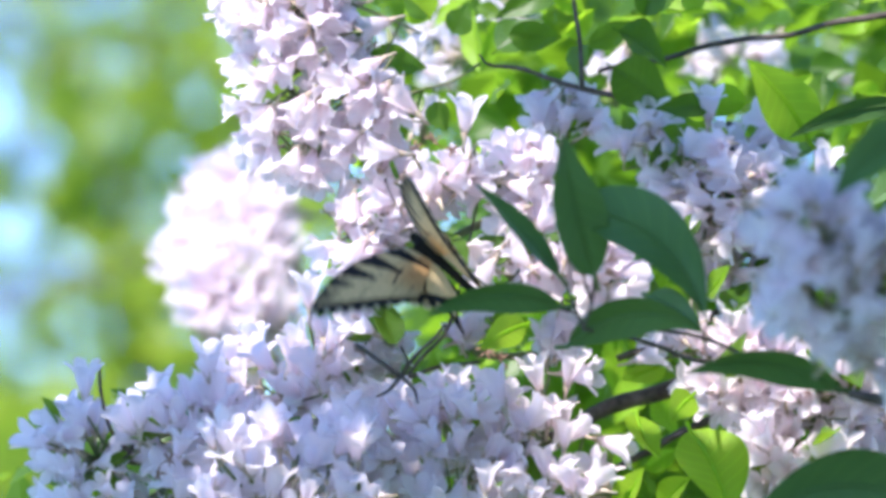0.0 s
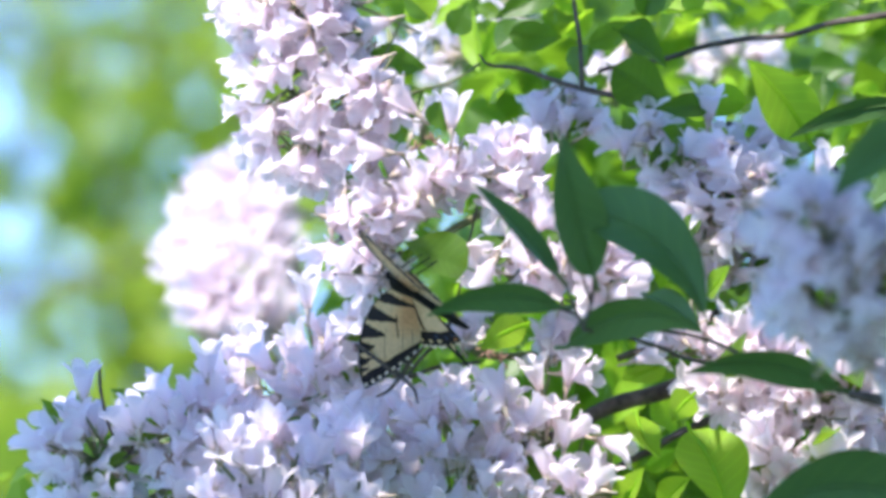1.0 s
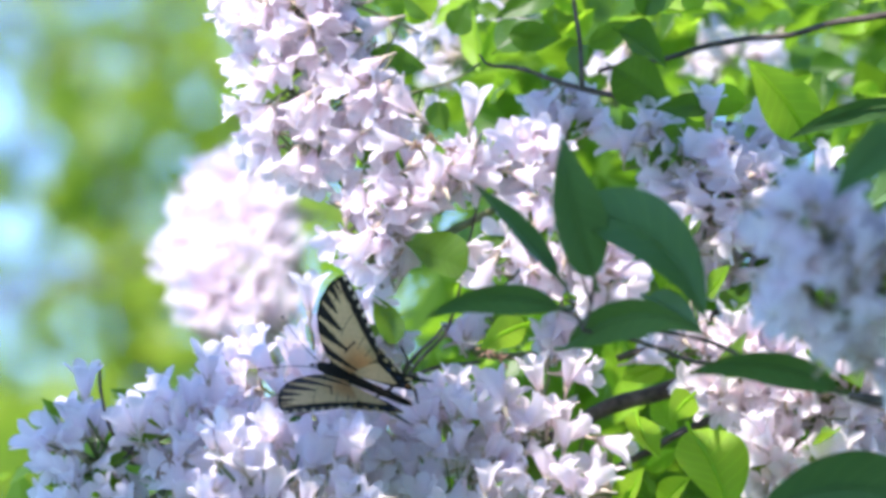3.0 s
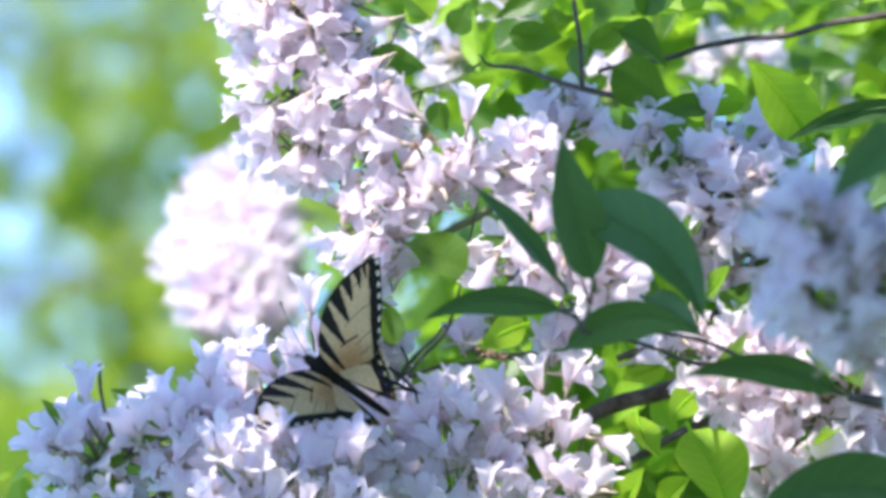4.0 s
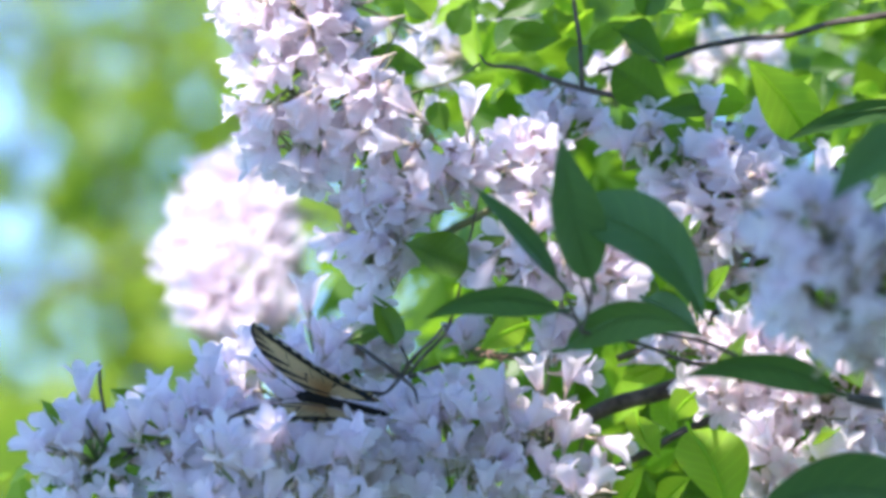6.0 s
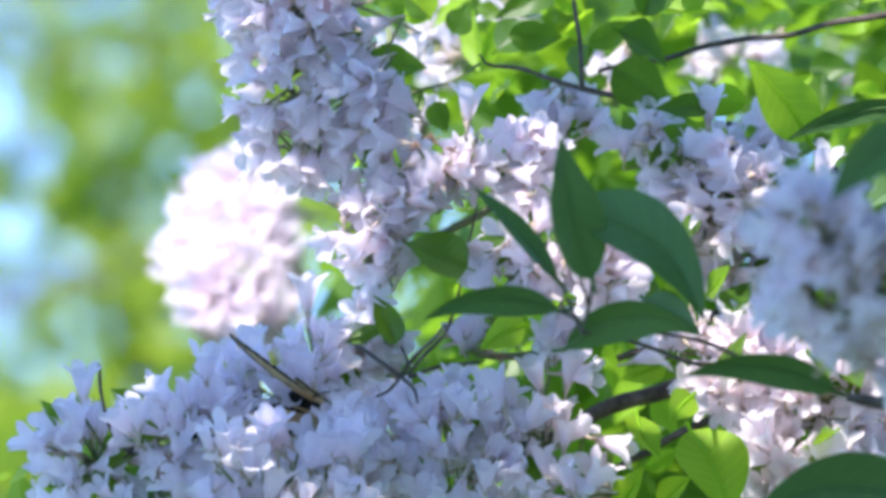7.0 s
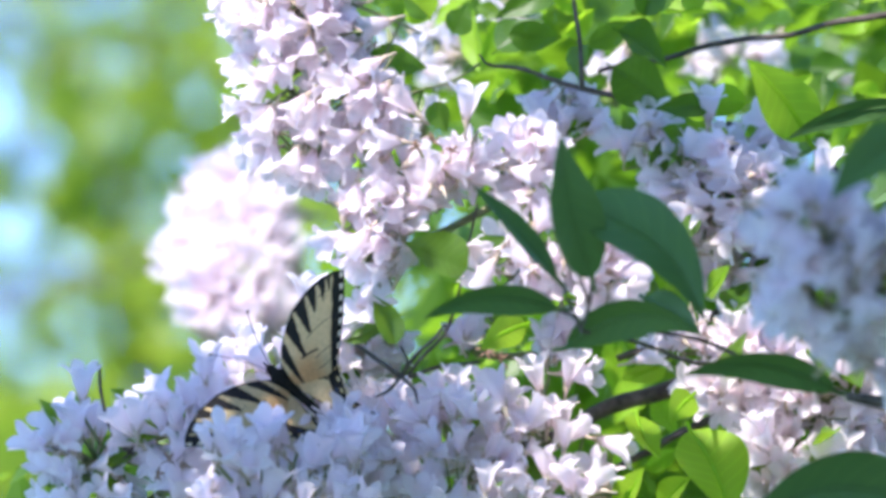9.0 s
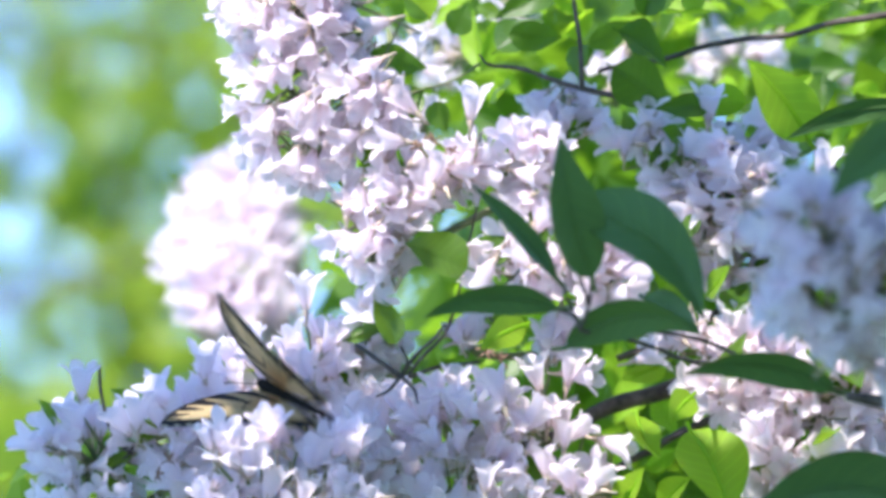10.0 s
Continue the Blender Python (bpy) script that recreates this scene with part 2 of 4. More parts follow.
def flower(base, way, parent, size=1.0, kind=None, spin=None, rnd=random):
    kind = rnd.randrange(len(FLOWERS)) if kind is None else kind
    m = Matrix.Translation(base) @ Vector(way).to_track_quat("Z", "Y").to_matrix().to_4x4() @ Matrix.Rotation(rnd.uniform(0, 6.28) if spin is None else spin, 4, "Z")
    return place("flower", FLOWERS[kind] if kind < 9 else BUDS[0], parent, m=m @ Matrix.Diagonal((size, size, size, 1)))


def flower_cluster(seed, blobs, parent, gap=0.0085, lean=(0, -0.15, 0.1), singles=(), size=0.9, label="cluster of pale pink-white bell flowers"):
    """A panicle: a stalk through the middle of its blobs (centre, rx, ry, rz) and flowers standing outward from them.
    singles: (base, way) of flowers that stand alone. Returns the stalk, which carries the flowers."""
    rnd = random.Random(seed)
    bm = bmesh.new()
    mids = [Vector(b[0]) for b in blobs]
    origin = mids[0]
    path = smooth_path([m + Vector((0, 0.015, -0.004)) for m in mids]) if len(mids) > 1 else [mids[0] + Vector((0, 0.004, -0.012)), mids[0] + Vector((0, 0, 0.006))]
    path = [p - origin for p in path]
    tube(bm, path, 0.0013, 6)
    seeds = []
    for c, rx, ry, rz in blobs:
        c = Vector(c)
        for _ in range(900):
            v = Vector((rnd.gauss(0, 1), rnd.gauss(0, 1), rnd.gauss(0, 1))).normalized()
            q = c + Vector((v.x * rx, v.y * ry, v.z * rz)) * rnd.uniform(0.62, 1.24)
            if v.y > 0.75 or any((q - o).length < gap for o, _ in seeds):
                continue
            if any(((q.x - m.x) / a) ** 2 + ((q.y - m.y) / b) ** 2 + ((q.z - m.z) / g) ** 2 < 0.42 for m, a, b, g in ((Vector(e[0]), *e[1:]) for e in blobs)):
                continue
            way = Vector((v.x / rx, v.y / ry, v.z / rz)).normalized() * 0.9 + Vector(lean) + 0.42 * Vector((rnd.gauss(0, 1), rnd.gauss(0, 1), rnd.gauss(0, 1)))
            way.y *= 0.5
            seeds.append((q, way.normalized()))
    flowers = []
    for q, way in seeds:
        long = 0.0135 * size
        base = q - way * long - origin
        near = min(path, key=lambda p: (p - base).length)
        mid = (near + base) / 2 - way * 0.002
        tube(bm, [near, mid, base - way * 0.004], [0.0006, 0.0005, 0.0005], 4)
        flowers.append((base, way, size * rnd.uniform(0.70, 1.02)))
    for q, way in singles:
        way = Vector(way).normalized()
        base = Vector(q) - way * 0.015 - origin
        near = min(path, key=lambda p: (p - base).length)
        foot = base - way * 0.004
        if (near - base).length > 0.035:      # a long stem droops below the cluster before it rises to its flower
            path_in = smooth_path([near, near.lerp(foot, 0.4) - Vector((0, 0, 0.032)), foot - Vector((0, -0.008, 0.022)), foot])
            tube(bm, path_in, 0.0005, 5)
        else:
            tube(bm, [near, (near + base) / 2 - way * 0.003, foot], [0.0007, 0.0006, 0.0005], 5)
        flowers.append((base, way, 0.88))
    stalk = mesh_object("panicle", bm, STALK, parent, label)
    stalk.matrix_basis = Matrix.Translation(origin)
    for k, (base, way, sz) in enumerate(flowers):
        flower(base, way, stalk, sz, kind=9 if k % 31 == 5 else (0, 2, 4)[k % 3] if k >= len(seeds) else None, rnd=rnd)
        if k % 9 == 4 and base.y + origin.y > 0.012:
            d = (way * 0.4 + Vector((rnd.gauss(0, 0.7), rnd.gauss(0, 0.5), rnd.gauss(0, 0.6)))).normalized() * rnd.uniform(0.012, 0.022)
            m = Matrix.Translation(base + way * 0.006) @ frame_from(d, (0.1, -0.7, 0.7)) @ Matrix.Rotation(rnd.uniform(-0.8, 0.8), 4, "Y")
            place("leaf", LEAVES[k % 5], stalk, m=m @ Matrix.Diagonal((d.length * 0.5, d.length, d.length, 1)))
    return stalk


# ---- ground ----
bm = bmesh.new()
rings = [[bm.verts.new((r * math.cos(a), r * math.sin(a), 0.05 * noise.noise((r * math.cos(a) * 0.4, r * math.sin(a) * 0.4, 0)))) for a in (2 * math.pi * k / 48 for k in range(48))]
         for r in (0.5, 1.5, 3, 6, 12, 30, 90, 300, 2000)]
bm.faces.new(rings[0])
for a, b in zip(rings, rings[1:]):
    for k in range(48):
        bm.faces.new((a[k], b[k], b[(k + 1) % 48], a[(k + 1) % 48]))
tagged(mesh_object("ground", bm, GRASS), "mown green lawn under the bush", "ground", kind="structure")


# ---- the tree behind, out of focus ----
def leaf_cloud(bm, rnd, centre, spread, count, size):
    c = Vector(centre)
    for _ in range(count):
        q = c + Vector((rnd.gauss(0, spread[0]), rnd.gauss(0, spread[1]), rnd.gauss(0, spread[2])))
        d = Vector((rnd.gauss(0, 1), rnd.gauss(0, 1), rnd.gauss(0, 0.7) - 0.3)).normalized()
        s = d.cross(Vector((rnd.gauss(0, 0.5), rnd.gauss(0, 0.5), 1))).normalized()
        l, h = size * rnd.uniform(0.7, 1.3), size * rnd.uniform(0.25, 0.4)
        up_ = s.cross(d) * h * 0.25
        p = [q, q + d * l * 0.4 + s * h + up_, q + d * l, q + d * l * 0.4 - s * h + up_]
        v = [bm.verts.new(x) for x in p]
        bm.faces.new((v[0], v[1], v[2]))
        bm.faces.new((v[0], v[2], v[3]))


def background_tree(name, label, base, height, boughs, seed, extra):
    rnd = random.Random(seed)
    tree = tagged(new(name), label, "tree")
    tree.location = base
    b = Vector(base)
    bm = bmesh.new()
    tube(bm, smooth_path([(0, 0, -0.05), (0.05, 0.03, height * 0.3), (-0.04, 0.06, height * 0.65), (0.03, 0, height)]), [0.14 * (1 - i / 17) + 0.015 for i in range(16)], 10)
    mesh_object("trunk", bm, BARK, tree)
    crown = bmesh.new()
    for path, spread, count in boughs:
        pts = smooth_path([Vector(p) - b for p in path], 4)
        start = Vector((0, 0, max(0.6, min(height * 0.9, pts[0].z - 0.4))))
        bm = bmesh.new()
        tube(bm, [start] + pts, [0.012] + [0.004] * len(pts), 6)
        mesh_object("limb", bm, BARK, tree)
        for p in pts:
            leaf_cloud(crown, rnd, p, spread, count // len(pts), 0.075)
    for _ in range(extra):
        a, r, h = rnd.uniform(0, 6.28), rnd.uniform(0.7, 2.2), rnd.uniform(0.45, 1.15) * height
        p = Vector((r * math.cos(a), r * math.sin(a) * 0.6 + 0.6, h))
        w = p + b
        t = (w.y + 1.80) / 1.80
        if abs(w.x) < 0.2 * t and abs(w.z - 1.45 - 0.25 * t) < 0.12 * t:      # the airy side of the crown
            continue
        leaf_cloud(crown, rnd, p, (0.2, 0.2, 0.16), 60, 0.075)
    tagged(mesh_object("crown", crown, FAR_LEAF, tree, smooth=False), kind="stuff")
    return tree


background_tree("tree", "sunlit young tree with yellow-green leaves", (-1.6, 4.6, 0), 3.4, [
    (((-0.5609, 4.7105, 2.6763), (-0.5077, 4.7196, 2.6105), (-0.4811, 4.7306, 2.5315), (-0.5277, 4.7489, 2.3999)), (0.045, 0.12, 0.055), 70),
    (((-0.3216, 4.7087, 2.6895), (-0.3549, 4.7233, 2.5842), (-0.3947, 4.7361, 2.4920), (-0.3682, 4.7489, 2.3999), (-0.3283, 4.7580, 2.3341)), (0.05, 0.12, 0.05), 190),
    (((-0.2020, 4.7142, 2.6500), (-0.2419, 4.7270, 2.5579), (-0.1887, 4.7397, 2.4657), (-0.1754, 4.7489, 2.3999)), (0.06, 0.12, 0.06), 140),
    (((-0.4413, 4.7617, 2.3077), (-0.3549, 4.7653, 2.2814), (-0.3017, 4.7744, 2.2156), (-0.1489, 4.7653, 2.2814)), (0.06, 0.12, 0.055), 170),
    (((-0.5609, 4.7836, 2.1498), (-0.4944, 4.7872, 2.1234), (-0.4147, 4.7836, 2.1498), (-0.3216, 4.7690, 2.2551)), (0.06, 0.12, 0.06), 140),
    (((-0.5310, 4.5881, 2.1029), (-0.4795, 4.5907, 2.0837), (-0.4150, 4.5925, 2.0710)), (0.06, 0.12, 0.06), 150),
    (((-0.1376, 4.2524, 2.3403), (-0.0885, 4.2574, 2.3038), (-0.0147, 4.2473, 2.3768)), (0.065, 0.12, 0.075), 80)], 3, 60)
rnd = random.Random(31)
far_boughs = []
for _ in range(38):
    x, z = rnd.uniform(-1.5, 0.3), rnd.uniform(2.0, 4.3)
    far_boughs.append((((x, 10.4, z), (x + rnd.uniform(-0.2, 0.2), 10.2, z + 0.15), (x + rnd.uniform(-0.3, 0.3), 10.1, z + 0.3)), (0.14, 0.25, 0.14), 115))
background_tree("tree", "tall far tree with light airy foliage against the sky", (-2.2, 10.6, 0), 5.2, far_boughs, 8, 40)


# ---- the flowering bush ----
bush = tagged(new("flowering_bush"), "beauty bush with clusters of pale pink-white bell flowers and green leaves", "bush")
far_bush = tagged(new("flowering_bush"), "second flowering bush behind, its white clusters in full sun", "bush")
shrub = tagged(new("leafy_shrub"), "shrub with long dark green leaves, in the shade before the flowers", "shrub")
for pts, r0, r1 in (
        (((0.1729, 0.0625, 1.6860), (0.1156, 0.0541, 1.6736), (0.0795, 0.0460, 1.6598), (0.0497, 0.0472, 1.6511), (0.0179, 0.0488, 1.6391), (-0.0270, 0.0601, 1.6308), (-0.0680, 0.0499, 1.6317), (-0.1090, 0.0488, 1.6391)), 0.0036, 0.0012),
        (((0.1344, 0.0562, 1.6587), (0.1006, 0.0567, 1.6550), (0.0826, 0.0528, 1.6467), (0.0648, 0.0541, 1.6378), (0.0517, 0.0551, 1.6303), (0.0370, 0.0721, 1.6168)), 0.0016, 0.0010),
        (((0.1615, 0.0483, 1.7884), (0.1351, 0.0489, 1.7839), (0.1163, 0.0496, 1.7795), (0.0879, 0.0502, 1.775), (0.0691, 0.0508, 1.7705), (0.0521, 0.0513, 1.7671)), 0.0013, 0.0008),
        (((0.061, 0.0378, 1.7553), (0.0461, 0.0371, 1.7598), (0.0311, 0.0366, 1.7635), (0.0161, 0.0362, 1.7664), (0.012, 0.0357, 1.7702)), 0.0011, 0.0003),
        (((0.0464, 0.0342, 1.7593), (0.0452, 0.0323, 1.7726), (0.043, 0.0298, 1.7911)), 0.0008, 0.0006),
        (((0.0113, 0.0178, 1.7176), (0.0081, 0.0198, 1.7029), (0.0057, 0.0216, 1.6901), (0.0011, 0.0284, 1.6770), (-0.0082, 0.0348, 1.6675), (-0.0134, 0.0410, 1.6589), (-0.0157, 0.0488, 1.6391)), 0.0004, 0.0007),
        (((-0.0131, -0.0003, 1.6582), (-0.0207, -0.0029, 1.6630), (-0.0280, -0.0017, 1.6687)), 0.0009, 0.0005),
        (((-0.0134, 0.0356, 1.6616), (-0.0007, 0.0351, 1.6657), (0.0123, 0.0348, 1.6675)), 0.0008, 0.0005),
        (((-0.0131, -0.0003, 1.6582), (-0.0089, -0.0062, 1.6645), (-0.0025, -0.0099, 1.6695), (0.0011, -0.0125, 1.6738)), 0.0008, 0.0005), (((-0.0131, -0.0003, 1.6582), (-0.0171, -0.0047, 1.6537), (-0.0210, -0.0094, 1.6513)), 0.0008, 0.0004),
        (((-0.0131, -0.0003, 1.6582), (-0.0089, -0.0047, 1.6537), (-0.0076, -0.0091, 1.6492)), 0.0008, 0.0004), (((-0.0131, -0.0003, 1.6582), (-0.0116, -0.0059, 1.6627), (-0.0138, -0.0116, 1.6671)), 0.0006, 0.0004),
        (((-0.1119, 0.0151, 1.6643), (-0.1110, 0.0164, 1.6542), (-0.1079, 0.0282, 1.6426), (-0.1005, 0.0292, 1.6352), (-0.0899, 0.0402, 1.6289)), 0.0005, 0.0008),
        (((-0.1036, 0.0182, 1.6415), (-0.1014, 0.0190, 1.6361), (-0.1165, 0.0207, 1.6233)), 0.0006, 0.0005),
        (((0.0571, 0.0447, 1.6687), (0.0739, 0.0437, 1.6761), (0.0974, 0.0620, 1.6897)), 0.0012, 0.0016),
        (((0.1060, 0.0708, 1.7716), (0.1232, 0.0742, 1.7471), (0.1373, 0.0862, 1.7335)), 0.0008, 0.0014)):
    rod("branch", pts, r0, r1, BARK, bush)
for pts, r0, r1 in (
        (((0.1225, -0.1078, 1.6403), (0.1294, -0.1077, 1.6393), (0.1465, -0.1074, 1.6376)), 0.0012, 0.002),
        (((0.0373, -0.093, 1.6573), (0.0477, -0.0935, 1.661), (0.0598, -0.0936, 1.6619), (0.0788, -0.0933, 1.6593), (0.0944, -0.0923, 1.6525)), 0.00050, 0.00068),
        (((0.0458, -0.1157, 1.6752), (0.0448, -0.1146, 1.667), (0.042, -0.1135, 1.6594)), 0.00043, 0.00056),
        (((0.0351, -0.1018, 1.677), (0.0376, -0.1013, 1.6736), (0.0424, -0.0996, 1.6611)), 0.00037, 0.00050),
        (((0.0359, -0.0965, 1.668), (0.0407, -0.0962, 1.6659), (0.0425, -0.0956, 1.6616)), 0.00043, 0.00056),
        (((0.0424, -0.1006, 1.661), (0.0587, -0.0754, 1.6612), (0.081, -0.0049, 1.6628), (0.1036, 0.0748, 1.6703)), 0.00056, 0.00093),
        (((0.0369, -0.1196, 1.696), (0.0382, -0.1184, 1.6872), (0.0447, -0.1155, 1.6669)), 0.00037, 0.00050),
        (((0.1432, -0.0557, 1.7373), (0.1556, -0.0549, 1.732), (0.1734, -0.0515, 1.7074)), 0.0012, 0.002)):
    rod("branch", pts, r0, r1, BARK, shrub)
for t in ((0.1036, 0.0748, 1.6703), (0.1465, -0.1074, 1.6376), (0.1734, -0.0515, 1.7074)):
    rod("cane", ((0.42, -0.25, -0.05), (0.40, -0.28, 0.8), (0.5 * (0.3 + t[0]), -0.22, 1.28), t), 0.009, 0.0018, BARK, shrub)
t = Vector((-0.0745, 0.4693, 1.7375))
rod("cane", ((0.15, 1.1, -0.05), (0.12, 1.0, 0.8), (0.02, 0.6, 1.4), t), 0.009, 0.002, BARK, far_bush)
for pts in (((-0.0155, 0.0131, 1.7514), (-0.0067, 0.0225, 1.7562), (0.003, 0.0319, 1.7608), (0.0124, 0.0361, 1.7672)), ((-0.0303, 0.0087, 1.7825), (-0.0175, 0.0194, 1.7788), (-0.0079, 0.0397, 1.7777))):
    rod("stem", pts, 0.0006, 0.0004, STALK, bush)
# canes that rise from the ground behind the flowers
for x, y, top in ((0.05, 0.55, (0.1729, 0.0625, 1.6860)), (0.25, 0.5, (0.1948, 0.0770, 1.7999)), (0.12, 0.6, (0.0974, 0.0542, 1.7458))):
    t = Vector(top)
    rod("cane", ((x, y, -0.05), (x + 0.03, y + 0.05, 0.7), (x + 0.12, y * 0.7 + 0.05, 1.35), t), 0.012, 0.004, BARK, bush)

# leaves close to the lens: base, tip, width, roll, sway, arch
for base, tip, w, turn, sway, arch in (
        ((0.0456, -0.1226, 1.6742), (0.0355, -0.1404, 1.7148), 0.0185, 18, -0.0017, 0.0017),
        ((0.0369, -0.1206, 1.6959), (0.0785, -0.1278, 1.6609), 0.0234, -12, -0.0082, 0.0043),
        ((0.0351, -0.1028, 1.6769), (0.0089, -0.1186, 1.7034), 0.0089, 20, 0.0010, 0.0008),
        ((0.0359, -0.0965, 1.668), (-0.0055, -0.1081, 1.6639), 0.0110, -52, 0.0046, 0.0017),
        ((0.038, -0.0949, 1.6563), (0.0794, -0.1073, 1.6586), 0.0141, 50, -0.0079, 0.0017),
        ((0.0632, -0.0722, 1.6746), (0.0798, -0.0826, 1.662), 0.0107, 30, -0.0011, 0.0005),
        ((0.1198, -0.108, 1.6413), (0.0724, -0.1206, 1.645), 0.0117, -50, 0.0052, 0.0021),
        ((0.1473, -0.113, 1.6046), (0.0909, -0.1245, 1.6002), 0.0230, -25, 0.0085, 0.0026),
        ((0.1472, -0.0508, 1.7385), (0.108, -0.0612, 1.7262), 0.0079, -40, 0.0028, 0.0007),
        ((0.1362, -0.2377, 1.7033), (0.109, -0.2466, 1.68), 0.0134, -8, 0.0022, 0.0010),
        ((0.1583, -0.0236, 1.7243), (0.1339, -0.0334, 1.7079), 0.0126, 10, 0.0018, 0.0007)):
    curved_leaf(base, tip, w, turn, sway, arch, shrub, LEAF_FRONT)

# leaves among the flowers
for base, tip, w, turn, kind in (
        ((0.0080, 0.0008, 1.6940), (-0.0117, -0.0054, 1.7022), 0.0179, 10, 0), ((0.0081, 0.0108, 1.6952), (0.0296, 0.0087, 1.7097), 0.0121, -25, 1),
        ((-0.0154, 0.0142, 1.6706), (-0.0219, 0.0119, 1.6870), 0.0106, 15, 0), ((-0.0513, 0.0176, 1.6461), (-0.0388, 0.0140, 1.6355), 0.0102, 20, 1), ((-0.0249, 0.0210, 1.7669), (-0.0045, 0.0215, 1.7632), 0.0113, 20, 1),
        ((-0.0067, 0.0225, 1.7558), (-0.0208, 0.0241, 1.7444), 0.0113, -15, 0), ((-0.0266, 0.0101, 1.7725), (-0.0377, 0.0112, 1.7651), 0.0110, 30, 2), ((0.0578, 0.0199, 1.7751), (0.0763, 0.0210, 1.7669), 0.0146, -20, 3),
        ((0.0562, 0.0314, 1.7649), (0.0758, 0.0332, 1.7519), 0.0174, 20, 0), ((-0.1009, 0.0192, 1.6346), (-0.1168, 0.0205, 1.6251), 0.0048, 30, 2), ((0.0186, 0.0192, 1.6346), (0.0397, 0.0202, 1.6270), 0.0110, 20, 1)):
    leaf(base, tip, w, turn, bush, kind)
for base, tip, w, turn, kind in (
        ((0.0855, 0.0973, 1.6537), (0.1066, 0.1002, 1.6328), 0.0210, 10, 0), ((0.0840, 0.1059, 1.6643), (0.0667, 0.1075, 1.6528), 0.0128, 20, 1), ((0.0710, 0.0700, 1.6318), (0.0879, 0.0708, 1.6262), 0.0110, 30, 2),
        ((-0.0269, 0.0304, 1.7723), (-0.0344, 0.0288, 1.7834), 0.0121, 10, 1), ((-0.0045, 0.0488, 1.7851), (-0.0130, 0.0475, 1.7944), 0.0128, 10, 0), ((0.0030, 0.0495, 1.7795), (0.0087, 0.0483, 1.7888), 0.0102, 20, 1),
        ((0.0181, 0.0503, 1.7739), (0.0332, 0.0488, 1.7851), 0.0146, -20, 0), ((0.0218, 0.0397, 1.7777), (0.0405, 0.0400, 1.7759), 0.0110, 30, 3), ((0.0668, 0.0389, 1.7833), (0.0715, 0.0366, 1.8000), 0.0110, 10, 2),
        ((0.0483, 0.0501, 1.7757), (0.0653, 0.0490, 1.7832), 0.0091, 30, 1), ((-0.0026, 0.0329, 1.7538), (0.0011, 0.0343, 1.7436), 0.0091, 30, 2), ((-0.0306, 0.0370, 1.7242), (-0.0344, 0.0357, 1.7334), 0.0084, 30, 1)):
    leaf(base, tip, w, turn, bush, kind)


# these wear the leaf colour brightened for sun
for base, tip, w, turn, kind in (
        ((0.0947, 0.0397, 1.7416), (0.0807, 0.0388, 1.7481), 0.0084, -15, 1), ((0.0889, 0.0872, 1.6536), (0.1051, 0.0900, 1.6337), 0.0192, -15, 0),
        ((0.0694, 0.0761, 1.6609), (0.0808, 0.0779, 1.6478), 0.0110, -20, 1), ((-0.0045, 0.0489, 1.7841), (-0.0121, 0.0476, 1.7935), 0.0128, -15, 2), ((0.0273, 0.0484, 1.6786), (0.0198, 0.0476, 1.6841), 0.0084, -20, 0)):
    leaf(base, tip, w, turn, bush, kind, LIT_LEAVES)
# the glow of this back-lit leaf is in its pale colour
curved_leaf((0.1184, -0.0048, 1.7346), (0.0976, -0.0202, 1.7586), 0.0185, -22, 0.0006, 0.003, bush, LIT_LEAF, label="bright yellow-green leaf with its back-lit glow put into the colour")

# leaves between the lower branches, their sunlight put into the paler leaf colour
for base, tip, w, turn, sway, arch in (
        ((0.0797, 0.0001, 1.6411), (0.0916, -0.0111, 1.6127), 0.0252, -15, -0.0015, 0.0011),
        ((0.0628, 0.0074, 1.6468), (0.0696, -0.0056, 1.6314), 0.0121, -25, 0.0015, 0.0009),
        ((0.0808, 0.0065, 1.6531), (0.0728, -0.0072, 1.6428), 0.0106, -15, 0.0007, 0.0007),
        ((0.055, 0.0116, 1.616), (0.0645, -0.0052, 1.6285), 0.0128, -30, 0.0009, 0.0007),
        ((0.0696, 0.0116, 1.616), (0.0794, -0.0048, 1.6253), 0.0117, -20, -0.0007, 0.0007),
        ((0.0735, 0.0348, 1.6675), (0.0582, 0.0207, 1.6599), 0.0091, -30, -0.0007, 0.0007),
        ((0.0267, 0.0034, 1.6758), (0.012, -0.0104, 1.6658), 0.0110, -25, 0.0011, 0.0007),
        ((0.0869, 0.0317, 1.6896), (0.0936, 0.0156, 1.6968), 0.0091, -20, 0.0005, 0.0005)):
    curved_leaf(base, tip, w, turn, sway, arch, bush, LIT_LEAF)


def behind(u, v, d):
    """A place in the bush: u to the right, v up, both from its middle at mid-height, d back."""
    f = (1.82 + d) / 1.82
    return Vector((u * f, d * 0.9905 - v * f * 0.1374, 1.70 + d * 0.1374 + v * f * 0.9905))


